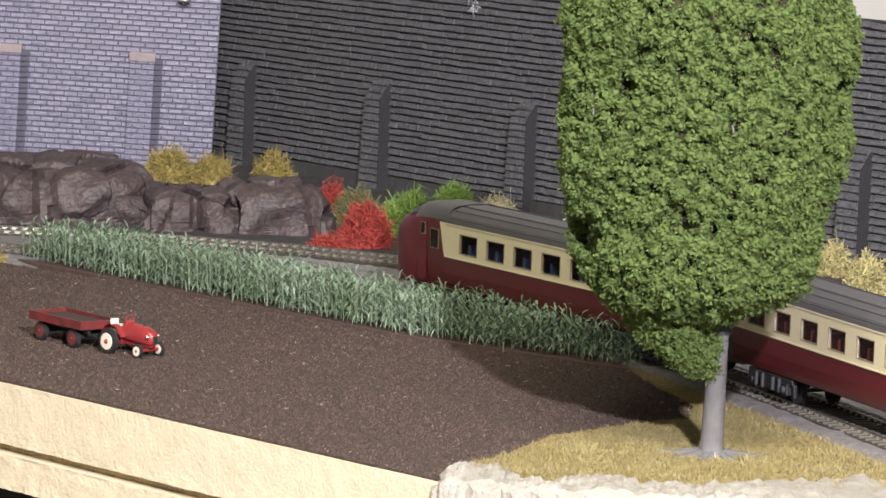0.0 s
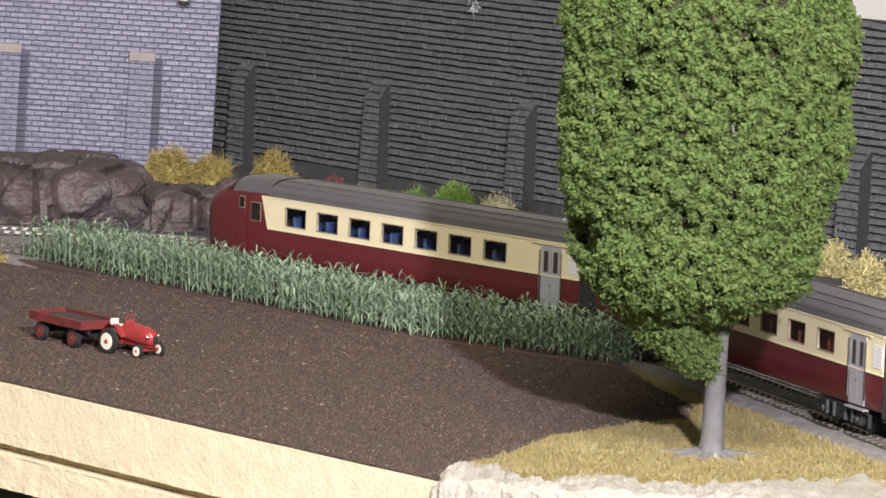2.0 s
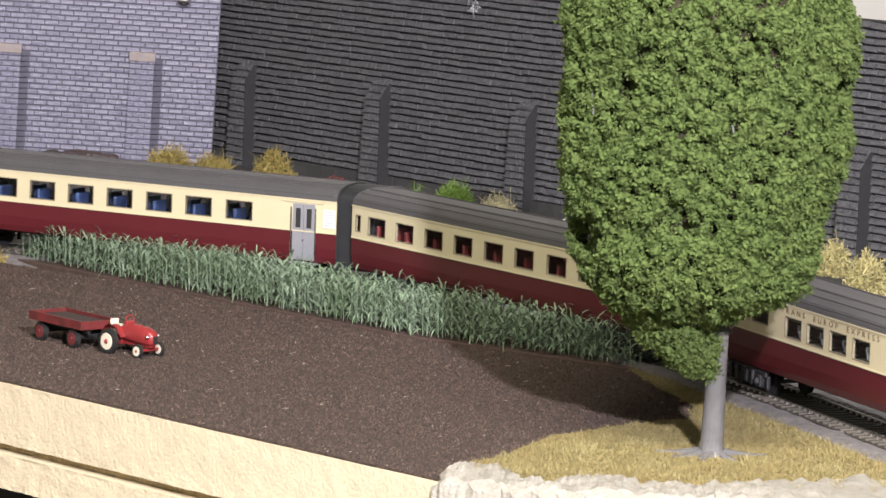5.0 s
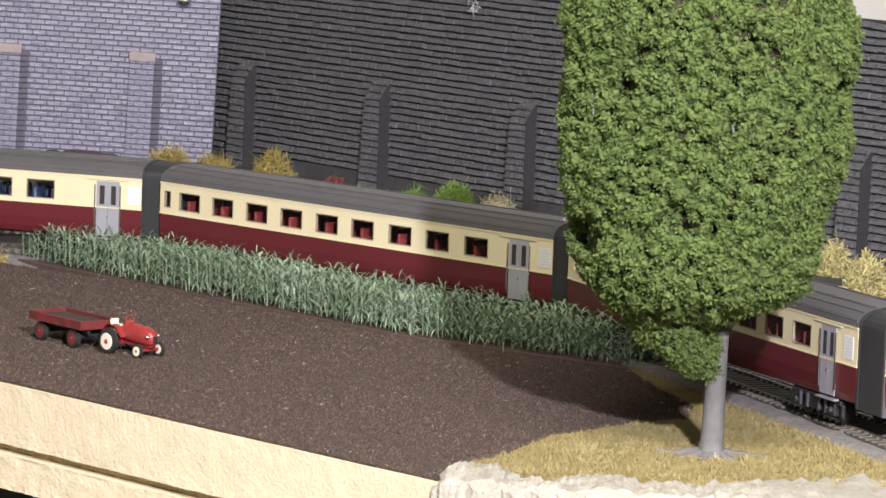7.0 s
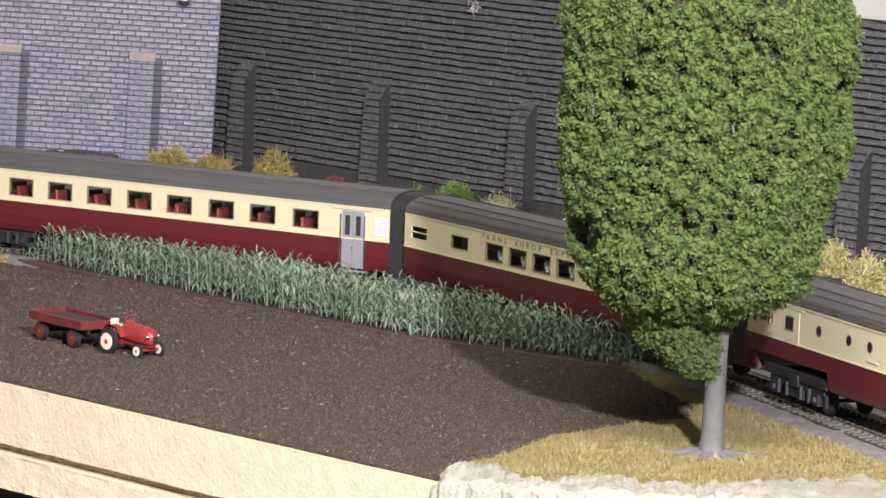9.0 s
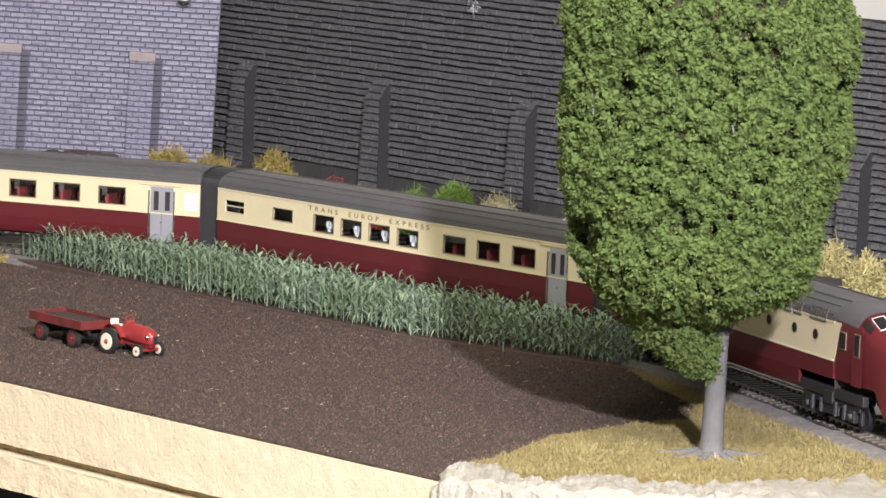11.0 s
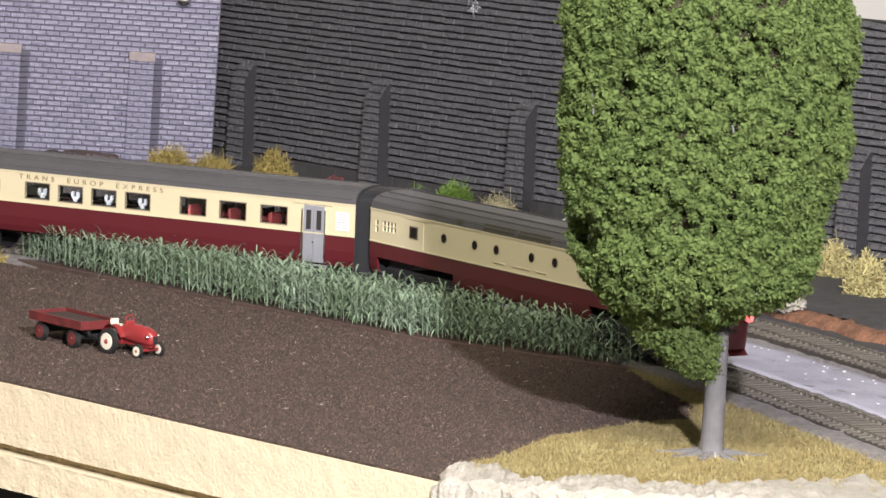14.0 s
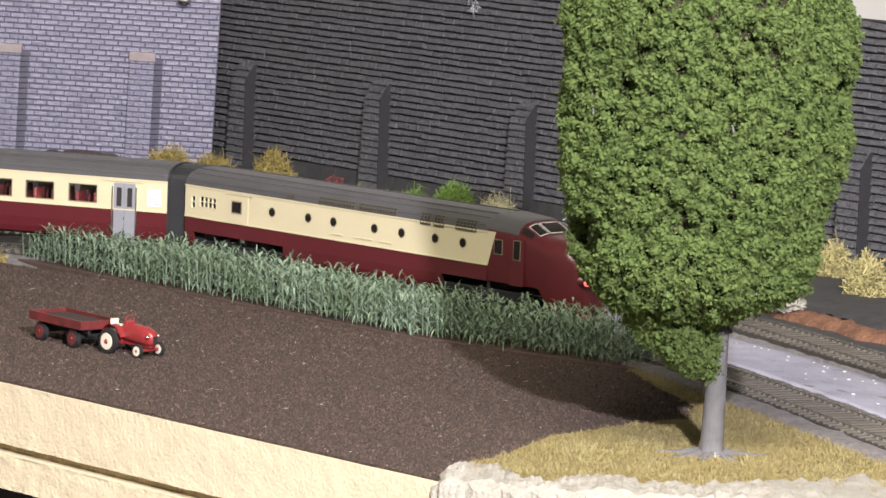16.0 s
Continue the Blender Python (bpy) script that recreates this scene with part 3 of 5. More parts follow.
def build_rocks_and_bushes():
    rock("rock", -0.226, 2.305, 0.063, 0.042, 0.0335, 1.3, "large smooth dark brown cast rock behind the track", 0.6, 38.0)
    rock("rock", -0.141, 2.283, 0.028, 0.024, 0.0235, 4.1, "craggy brown cast rock with dark clefts", 1.0, 60.0, 0.5, 0.35)
    rock("rock", -0.094, 2.281, 0.034, 0.025, 0.0255, 7.7, "angular brown cast rock with upright faces", 1.2, 55.0, 0.45, 0.22)
    rock("rock", -0.300, 2.315, 0.040, 0.045, 0.041, 9.2, "dark brown cast rock")
    YEL = material("ochre_lichen", (0.36, 0.29, 0.10), 0.9, spread=0.35, second=(0.20, 0.155, 0.04))
    STRAW = material("straw_lichen", (0.47, 0.43, 0.21), 0.8, spread=0.35, second=(0.27, 0.23, 0.09))
    REDL = material("red_lichen", (0.34, 0.050, 0.042), 0.85, spread=0.35, second=(0.26, 0.03, 0.02))
    OLIVE = material("olive_lichen", (0.17, 0.17, 0.08), 0.9, spread=0.35, second=(0.09, 0.10, 0.04))
    GREENL = material("lime_lichen", (0.21, 0.33, 0.075), 0.85, spread=0.35, second=(0.11, 0.20, 0.035))
    PALE = material("pale_lichen", (0.62, 0.58, 0.42), 0.9, spread=0.3)
    g = -0.0062
    for row in ((-0.164, 2.500, 0.037, 0.0215, YEL, "ochre yellow lichen bush by the brick wall", 1, 520),
                (-0.139, 2.500, 0.027, 0.017, YEL, "low ochre yellow lichen bush by the brick wall", 2, 420),
                (-0.1035, 2.520, 0.023, 0.020, YEL, "round dry yellow lichen bush at the black wall", 3, 420),
                (-0.274, 2.50, 0.022, 0.020, YEL, "small yellow lichen bush behind the rock", 4, 300),
                (-0.062, 2.335, 0.018, 0.0215, REDL, "small red lichen bush beside the rock", 5, 320),
                (-0.048, 2.302, 0.030, 0.0225, OLIVE, "round grey-green lichen bush between red ones", 6, 420),
                (-0.041, 2.218, 0.030, 0.026, REDL, "bright red lichen bush beside the track", 7, 560),
                (-0.061, 2.196, 0.020, 0.007, REDL, "low red lichen patch beside the track", 17, 220),
                (-0.019, 2.270, 0.038, 0.027, GREENL, "lime green lichen bush beside the track", 8, 620),
                (0.006, 2.395, 0.026, 0.0165, GREENL, "round lime green lichen bush at the black wall", 9, 420),
                (0.030, 2.372, 0.026, 0.0135, PALE, "sparse pale straw tuft at the black wall", 10, 130),
                (0.1965, 2.118, 0.0185, 0.0185, STRAW, "pale straw lichen bush at the black wall", 11, 420),
                (0.207, 2.047, 0.0215, 0.0215, STRAW, "large pale straw lichen bush at the black wall", 12, 560),
                (0.236, 2.045, 0.024, 0.022, STRAW, "pale straw lichen bush at the black wall", 13, 420)):
        cx, cy, w, h, m, l, s, n = row
        bush(cx, cy, g if cx < 0.15 else -0.001, w, h, m, l, s, n if m is not STRAW else n * 0.85, 0.00021 if m is not STRAW else 0.00028)
    bush(-0.2245, 2.088, -0.0045, 0.012, 0.005, YEL, "small yellow grass tuft at the field's corner", 31, 120)
    # dark raised ground with an orange plaster edge, at the foot of the wall
    rows, edge = [], []
    pts = smooth_curve([(0.110, 2.135), (0.146, 2.050), (0.160, 2.005), (0.181, 1.962), (0.207, 1.918), (0.30, 1.80), (0.50, 1.58)], 14)
    for p in pts:
        d = Vector((0.72, 0.69, 0)) if p.x < 0.25 else Vector((0.8, 0.6, 0))
        a = p + Vector((1, 1, 0)) * 0.0035 * noise.noise(p * 90)
        rows.append([a + d * t + Vector((0, 0, z + 0.0012 * noise.noise((a + d * t) * 130))) for t, z in
                     ((0.010, -0.0015), (0.016, 0.0008), (0.03, 0.0012), (0.05, 0.0008), (0.08, 0.0), (0.12, -0.001), (0.19, -0.0068))])
        edge.append([a + d * t + Vector((0, 0, z + 0.0010 * noise.noise((a + d * t) * 240))) for t, z in
                     ((-0.002, -0.0070), (0.000, -0.0040), (0.004, -0.0022), (0.008, -0.0012), (0.0125, -0.0030))])
    tagged(smooth(part("wall_foot", strip(rows), GROUND)), "dark grey plaster ground sloping up to the black wall", "ground", kind="structure")
    bm = bmesh.new()
    bmesh.ops.create_icosphere(bm, subdivisions=5, radius=1.0)
    for v in bm.verts:
        q = 1 + 0.45 * noise.noise(v.co * 2.4) + 0.25 * noise.noise(v.co * 6.5)
        v.co = Vector((v.co.x * 0.0085 * q, v.co.y * 0.010 * q, v.co.z * 0.0042 * q))
    lump = smooth(part("plaster_lump", bm, PLASTER))
    lump.matrix_world = pose(0.1645, 2.004, 0.0)
    tagged(lump, "broken whitish plaster lump on the orange edge", "plaster lump")
    tagged(smooth(part("plaster_edge", strip(edge), ORANGE)), "rough orange-brown plaster edge along the rear track", "plaster edge", kind="structure")


# ================= plants on the near side =================
def build_corn():
    rng = random.Random(11)
    vs, fs = [], []
    a, mid, b = Vector((-0.212, 2.097, 0)), Vector((-0.1525, 2.0275, 0)), Vector((0.0835, 1.8015, 0))
    path = [a, mid, Vector((-0.0205, 1.880, 0)), b]
    z0 = -0.0024
    for seg in range(3):
        p, q = path[seg], path[seg + 1]
        d = (q - p).normalized()
        n = Vector((-d.y, d.x, 0))
        num = int((q - p).length / 0.0042)
        for i in range(num):
            for r in range(9):
                c = p + d * ((i + rng.uniform(0.1, 0.9)) * 0.0042) + n * (0.0022 + r * 0.0046 + rng.uniform(-.0012, .0012))
                h = rng.uniform(0.0168, 0.0236)
                lean = Vector((rng.gauss(0, .06), rng.gauss(0, .06), 1)).normalized()
                # stalk
                k = len(vs)
                for z, t in ((0, .00024), (h * 0.8, .00015)):
                    o = c + lean * z + Vector((0, 0, z0))
                    vs.extend([o + Vector((t, 0, 0)), o + Vector((-t * .5, t * .87, 0)), o + Vector((-t * .5, -t * .87, 0))])
                fs.extend([(k, k + 1, k + 4, k + 3), (k + 1, k + 2, k + 5, k + 4), (k + 2, k, k + 3, k + 5)])
                ang = rng.uniform(0, 6.28)
                num_leaves = rng.randint(9, 11)
                for lf in range(num_leaves):
                    ang += 2.4 + rng.gauss(0, .5)
                    f = (lf + rng.random() * 0.5) / num_leaves
                    zz = h * (0.03 + 0.80 * f)
                    l = rng.uniform(0.0056, 0.0092) * (1.1 - 0.45 * f)
                    o = c + lean * zz + Vector((0, 0, z0))
                    out = Vector((math.cos(ang), math.sin(ang), 0))
                    sd = Vector((-out.y, out.x, 0)) * rng.uniform(0.00034, 0.00056)
                    up = rng.uniform(0.6, 1.1)
                    droop = rng.uniform(1.0, 1.6) if f < 0.6 else rng.uniform(0.45, 1.1)
                    spread_out = rng.uniform(0.6, 1.0)
                    k = len(vs)
                    for t, w in ((0, .45), (.3, 1.0), (.6, .9), (.84, .5), (1.0, .05)):
                        q2 = o + out * (l * spread_out * t) + Vector((0, 0, l * up * (1.2 * t - droop * t * t)))
                        fold = Vector((0, 0, 0.00018 * w))
                        vs.extend([q2 + sd * w + fold, q2, q2 - sd * w + fold])
                    for j in range(4):
                        fs.extend([(k + 3 * j, k + 3 * j + 1, k + 3 * j + 4, k + 3 * j + 3), (k + 3 * j + 1, k + 3 * j + 2, k + 3 * j + 5, k + 3 * j + 4)])
    tagged(part("corn_crop", ([tuple(v) for v in vs], fs), CORN), "dense rows of grey-green plastic corn plants beside the field", "corn", kind="stuff")


GRASSY = [(0.004, 1.532), (0.033, 1.521), (0.057, 1.512), (0.088, 1.511), (0.13, 1.517), (0.167, 1.520), (0.172, 1.606), (0.161, 1.636), (0.142, 1.679),
          (0.122, 1.752), (0.092, 1.822), (0.083, 1.830), (0.081, 1.802), (0.093, 1.750), (0.104, 1.708), (0.102, 1.673), (0.078, 1.655), (0.048, 1.622), (0.024, 1.570)]


def build_grass():
    bm = slab(GRASSY, -0.0062, -0.0036)
    bmesh.ops.subdivide_edges(bm, edges=bm.edges[:], cuts=6)
    for v in bm.verts:
        w = Vector((noise.noise(v.co * 160), noise.noise(v.co * 160 + Vector((9, 9, 9))), 0))
        v.co += w * 0.003
    tagged(part("meadow", bm, GRASSBASE), "ochre turf mat around the tree", "meadow", kind="structure")
    rng = random.Random(13)
    vs, fs = [], []
    n = 0
    while n < 62000:
        x, y = rng.uniform(0.0, 0.175), rng.uniform(1.508, 1.832)
        if not inside((x + 0.004 * noise.noise(Vector((x, y, 0)) * 260), y + 0.004 * noise.noise(Vector((y, x, 5)) * 260)), GRASSY):
            continue
        patch = noise.noise(Vector((x * 70, y * 70, 3)))
        if patch < -0.42 and rng.random() < 0.7:
            continue
        l, a = rng.uniform(0.0010, 0.0030), rng.uniform(0, 6.28)
        lean = rng.uniform(0.5, 2.6)
        o, d = Vector((x, y, -0.0038)), Vector((math.cos(a) * lean, math.sin(a) * lean, 1)).normalized() * l
        s = Vector((-math.sin(a), math.cos(a), 0)) * rng.uniform(0.00008, 0.00014)
        k = len(vs)
        vs += [tuple(o + s), tuple(o - s), tuple(o + d)]
        fs.append((k, k + 1, k + 2))
        n += 1
    tagged(part("dry_grass", (vs, fs), GRASS), "short dry yellow static grass around the tree", "grass", kind="stuff")
    # broken white plaster along the board's edge
    rows = []
    pts = smooth_curve([(-0.001, 1.517), (0.005, 1.533), (0.015, 1.545), (0.024, 1.539), (0.029, 1.521), (0.040, 1.512), (0.049, 1.522), (0.060, 1.528), (0.080, 1.516), (0.098, 1.520), (0.12, 1.528), (0.17, 1.544), (0.21, 1.520), (0.26, 1.450)], 16)
    front = [p for p in EDGE if 1.2 < p[1] < 1.72 and p[0] < 0.5]
    for i, p in enumerate(pts):
        low = 0.0045 * max(0.0, 1 - i / 14)
        yf = float(np.interp(p.x, [q[0] for q in front], [q[1] for q in front])) - 0.0035
        row = []
        for t, z in ((-0.22, -0.0062), (-0.08, -0.0034), (0.0, -0.0024), (0.15, -0.0022), (0.3, -0.0022), (0.45, -0.0022), (0.6, -0.0024), (0.75, -0.0026), (0.9, -0.0030),
                     (1.0, -0.0050), (1.03, -0.010), (1.06, -0.018), (1.08, -0.034)):
            q = Vector((p.x, p.y + (yf - p.y) * t if t >= 0 else p.y - t * 0.025, 0))
            w = noise.noise(q * 150) * 0.0024 + noise.noise(q * 480) * 0.0012
            row.append(q + Vector((w * .6, w, max(w, -0.0016) + z - low)))
        rows.append(row)
    tagged(part("plaster_rim", strip(rows), PLASTER), "broken off-white plaster rim at the front of the meadow", "plaster", kind="structure")


# height, radius and sideways shift of the crown
CROWN = ((0.0305, 0.003, -0.003), (0.0339, 0.0082, -0.0056), (0.0381, 0.0122, -0.0090), (0.0444, 0.0165, -0.0142), (0.0509, 0.0180, -0.0160),
         (0.0552, 0.0235, -0.0148), (0.0596, 0.0337, -0.0129), (0.0629, 0.0387, -0.0101), (0.0662, 0.0427, -0.0085), (0.0705, 0.0449, -0.0086), (0.0769, 0.0474, -0.0096),
         (0.0877, 0.0492, -0.0094), (0.0984, 0.0522, -0.0100), (0.1091, 0.0543, -0.0092), (0.124, 0.0560, -0.0080), (0.1369, 0.0556, -0.0094), (0.1454, 0.0559, -0.0082),
         (0.1519, 0.0564, -0.0066), (0.1625, 0.0580, -0.0069), (0.1731, 0.0552, -0.0076), (0.190, 0.051, -0.006), (0.208, 0.043, -0.005), (0.227, 0.031, -0.004), (0.242, 0.012, -0.003))


def build_tree():
    tree = thing("tree", "tall model tree with a bright green foam crown and grey trunk", "tree", m=pose(0.1045, 1.588, -0.004))
    rows = []
    for z, r in ((0.0, 0.0062), (0.002, 0.0051), (0.006, 0.0045), (0.014, 0.0042), (0.035, 0.0039), (0.07, 0.0034), (0.12, 0.0026), (0.19, 0.0012)):
        row = []
        for j in range(25):
            a = j / 24 * 6.2832
            q = r * (1 + 0.05 * math.sin(a * 5) * (1 if z < 0.006 else 0.15) + 0.05 * noise.noise(Vector((math.cos(a), math.sin(a), z * 150))))
            row.append(Vector((math.cos(a) * q + 0.0012 * z / 0.05, math.sin(a) * q, z)))
        row[-1] = row[0].copy()
        rows.append(row)
    part("trunk", strip(rows), BARK, tree)
    rng = random.Random(21)
    for i, a in enumerate((0.15, 1.0, 1.9, 2.95, 3.6, 4.4, 5.4)):
        bm = bmesh.new()
        l = 0.0185 if i in (0, 3) else rng.uniform(0.011, 0.016)
        d = Vector((math.cos(a), math.sin(a), 0))
        n = Vector((-d.y, d.x, 0))
        rows = []
        for t in np.linspace(0, 1, 9):
            c = d * (0.003 + l * float(t)) + n * 0.0015 * noise.noise(Vector((i, float(t) * 3, 0)))
            w, h = 0.0026 * (1 - 0.6 * t) + 0.0004, 0.0026 * (1 - t) ** 1.6 + 0.0010
            rows.append([c + n * w + Vector((0, 0, -0.0012)), c + n * w * .7 + Vector((0, 0, h * .7)), c + Vector((0, 0, h)),
                         c - n * w * .7 + Vector((0, 0, h * .7)), c - n * w + Vector((0, 0, -0.0012))])
        smooth(part("root", strip(rows), BARK, tree))
    # limbs
    for i in range(16):
        z = rng.uniform(0.045, 0.17)
        a = i * 2.4
        bm = bmesh.new()
        l = np.interp(z + 0.02, [c[0] for c in CROWN], [c[1] for c in CROWN]) * 0.62
        cyl(bm, (0.0012 * z / .05, 0, z), (math.cos(a) * l, math.sin(a) * l, z + 0.025), 0.0010, 0.0003, 7)
        part("limb", bm, BARK, tree)
    part("trunk_socket", _ring(0.0052, 0.0045, 0.0475, 0.0535), TYRE, tree, "dark brown collar where the branches begin")
    # crown: clumps of torn foam with ragged flakes
    zs, rs, os = [c[0] for c in CROWN], [c[1] for c in CROWN], [c[2] for c in CROWN]
    ico = bmesh.new()
    bmesh.ops.create_icosphere(ico, subdivisions=1, radius=1.0)
    iv, jf = [v.co.copy() for v in ico.verts], [tuple(v.index for v in f.verts) for f in ico.faces]
    ico.free()
    vs, fs = [], []
    lv, lfc = [], []
    n = 0
    while n < 10400:
        z = rng.uniform(0.031, 0.243)
        R = float(np.interp(z, zs, rs))
        if rng.random() > (R + 0.004) / 0.062:
            continue
        a = rng.uniform(0, 6.2832)
        lump = 1 + 0.055 * noise.noise(Vector((math.cos(a) * 1.6, math.sin(a) * 1.6, z * 34)))
        hole = noise.noise(Vector((math.cos(a) * 2.3 + 5, math.sin(a) * 2.3, z * 42)))
        f = (rng.uniform(0.80, 0.88) if n % 4 == 3 else rng.uniform(0.91, 0.995)) if hole > -0.47 else rng.uniform(0.74, 0.84)
        r = max(0.0, R * lump * f - 0.0016)
        c = Vector((math.cos(a) * r + float(np.interp(z, zs, os)), math.sin(a) * r, z + rng.gauss(0, .001)))
        s = rng.uniform(0.0012, 0.0027)
        k = len(vs)
        sd = rng.uniform(0, 99)
        sq = Vector((rng.uniform(.8, 1.3), rng.uniform(.8, 1.3), rng.uniform(.7, 1.15)))
        for v in iv:
            q = 1 + 0.55 * noise.noise(v * 1.7 + Vector((sd, 0, 0)))
            vs.append((c.x + v.x * s * .72 * q * sq.x, c.y + v.y * s * .72 * q * sq.y, c.z + v.z * s * .72 * q * sq.z))
        fs.extend([(x + k, y + k, w + k) for x, y, w in jf])
        for t in range(44 if n % 4 < 3 else 12):
            d = Vector((rng.gauss(0, 1), rng.gauss(0, 1), rng.gauss(0, 1))).normalized()
            o = c + d * s * rng.uniform(0.6, 1.3)
            e = Vector((rng.gauss(0, 1), rng.gauss(0, 1), rng.gauss(0, 1))).normalized() * rng.uniform(0.0004, 0.0011)
            g = d.cross(e).normalized() * rng.uniform(0.0003, 0.0008)
            k2 = len(lv)
            lv += [tuple(o - e), tuple(o + g), tuple(o + e + d * 0.0007), tuple(o - g + d * 0.0004)]
            lfc.append((k2, k2 + 1, k2 + 2, k2 + 3))
        n += 1
    smooth(part("crown", (vs, fs), LEAF, tree, "bright green torn foam foliage"))
    part("leaf", (lv, lfc), LEAF, tree, "small bright green foam flakes")
    # brown core whose dark colour carries the shade of the crown's hollows
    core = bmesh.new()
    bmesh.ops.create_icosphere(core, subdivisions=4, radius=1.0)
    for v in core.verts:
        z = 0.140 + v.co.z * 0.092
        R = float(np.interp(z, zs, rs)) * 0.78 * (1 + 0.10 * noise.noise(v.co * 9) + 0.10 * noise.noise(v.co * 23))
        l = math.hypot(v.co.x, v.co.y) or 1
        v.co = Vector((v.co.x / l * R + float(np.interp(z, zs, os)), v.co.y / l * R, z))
    part("inner_foliage", core, INNER, tree, "brown core inside the crown, darkened like shaded hollows")
    for i in range(24):
        z, a = rng.uniform(0.06, 0.18), rng.uniform(0, 6.2832)
        R = float(np.interp(z, zs, rs))
        p = Vector((math.cos(a) * R * 0.90 + float(np.interp(z, zs, os)), math.sin(a) * R * 0.90, z))
        q = p + Vector((math.cos(a) * R * 0.05, math.sin(a) * R * 0.05, 0)) + Vector((rng.gauss(0, .002), rng.gauss(0, .002), rng.gauss(0, .003)))
        bm = bmesh.new()
        cyl(bm, p, q, 0.0005, 0.0003, 6)
        part("twig", bm, TWIG, tree, "pale bare twig")
    return tree


def _ring(r0, r1, z0, z1):
    bm = bmesh.new()
    cyl(bm, (0.001, 0, z0), (0.001, 0, z1), r0, r1, 20)
    return bm


# ================= tractor and wagon =================
def wheel(parent, x, y, z, r, w, rim, label, big=False):
    bm = bmesh.new()
    cyl(bm, (0, -w / 2, 0), (0, w / 2, 0), r, r, 28)
    bmesh.ops.bevel(bm, geom=[e for e in bm.edges if len(e.link_faces) == 2 and any(len(f.verts) > 4 for f in e.link_faces)], offset=w * 0.2, segments=2, affect="EDGES")
    wh = part("wheel", bm, TYRE, parent, label)
    wh.location = (x, y, z)
    for s in (-1, 1):
        bm = bmesh.new()
        cyl(bm, (0, s * w * 0.45, 0), (0, s * w * 0.56, 0), r * 0.70, r * 0.64, 24)
        part("rim", bm, rim, wh)
        bm = bmesh.new()
        cyl(bm, (0, s * w * 0.5, 0), (0, s * w * 0.70, 0), r * 0.22, r * 0.16, 14)
        part("hub", bm, TRACTORRED if rim is not WAGONRED else WAGONRED, wh)
    return wh


def build_tractor():
    a, b = Vector((-0.1370, 1.7935)), Vector((-0.1215, 1.7790))
    ang = math.degrees(math.atan2(b.y - a.y, b.x - a.x))
    tr = thing("tractor", "small bright red vintage toy tractor with cream wheels on the field", "tractor", m=pose(-0.1365, 1.7985, -0.004, 0, 0, ang))
    # x forward, origin between the rear wheels
    bm = bmesh.new()
    rows = []
    for x, w, z0, z1 in ((0.003, .0032, .0062, .0126), (0.006, .0034, .0058, .0134), (0.011, .0034, .0054, .0133), (0.016, .0032, .0050, .0127),
                         (0.0195, .0028, .0050, .0116), (0.0212, .0018, .0056, .0102)):
        ring = []
        for j in range(17):
            t = j / 16 * 6.2832
            c, s = math.cos(t), math.sin(t)
            ring.append(Vector((x, math.copysign(abs(c) ** .6, c) * w, (z0 + z1) / 2 + math.copysign(abs(s) ** .6, s) * (z1 - z0) / 2)))
        rows.append(ring)
    rows.append([Vector((0.0216, 0, 0.0078))] * 17)
    smooth(part("bonnet", strip(rows), TRACTORRED, tr))
    part("chassis", boxes((-0.004, 0.020, -0.0016, 0.0016, 0.0042, 0.0068), (-0.003, 0.003, -0.0026, 0.0026, 0.0040, 0.0080), bev=0.0004), TRACTORRED, tr)
    part("grille", boxes((0.0208, 0.0216, -0.0012, 0.0012, 0.0062, 0.0094)), TYRE, tr)
    for s in (-1, 1):
        bm = bmesh.new()
        rws = []
        for j in range(11):
            t = radians(15 + j * 15)
            rws.append([Vector((math.cos(t) * 0.0066 - 0.0002, s * yy, 0.0060 + math.sin(t) * (0.0066))) for yy in (0.0030, 0.0060)])
        v, f = strip(rws)
        k = len(v)
        v2 = v + [(p[0] * 0.93, p[1], 0.0060 + (p[2] - 0.0060) * 0.93) for p in v]
        f2 = f + [tuple(i + k for i in q) for q in f]
        part("fender", (v2, f2), TRACTORRED, tr)
        wheel(tr, 0, s * 0.0072, 0.0054, 0.0054, 0.0027, IVORY, "large black tyre with a cream rim", True)
        wheel(tr, 0.0172, s * 0.0062, 0.0031, 0.0031, 0.0016, IVORY, "small black front tyre with a cream rim")
        bm = bmesh.new()
        bmesh.ops.create_uvsphere(bm, u_segments=10, v_segments=8, radius=0.0009, matrix=Matrix.Translation((0.0196, s * 0.0031, 0.0092)))
        part("headlight", bm, CHROME, tr)
    bm = bmesh.new()
    cyl(bm, (0, -0.0072, 0.0054), (0, 0.0072, 0.0054), 0.0009)
    cyl(bm, (0.0172, -0.0062, 0.0031), (0.0172, 0.0062, 0.0031), 0.0007)
    part("axle", bm, TRACTORRED, tr)
    part("seat", boxes((-0.0042, 0.0004, -0.0024, 0.0024, 0.0112, 0.0120), (-0.0050, -0.0040, -0.0022, 0.0022, 0.0118, 0.0142), bev=0.0003), IVORY, tr, "cream driver's seat")
    part("seat_post", boxes((-0.0026, -0.0014, -0.0006, 0.0006, 0.0078, 0.0113)), IVORY, tr)
    bm = bmesh.new()
    for j in range(20):
        t0, t1 = j / 20 * 6.2832, (j + 1) / 20 * 6.2832
        cyl(bm, (0.0052, math.cos(t0) * .0024, 0.0150 + math.sin(t0) * .0024 * .7), (0.0052, math.cos(t1) * .0024, 0.0150 + math.sin(t1) * .0024 * .7), 0.0003, seg=6)
    cyl(bm, (0.0062, 0, 0.0118), (0.0052, 0, 0.0150), 0.0004, seg=8)
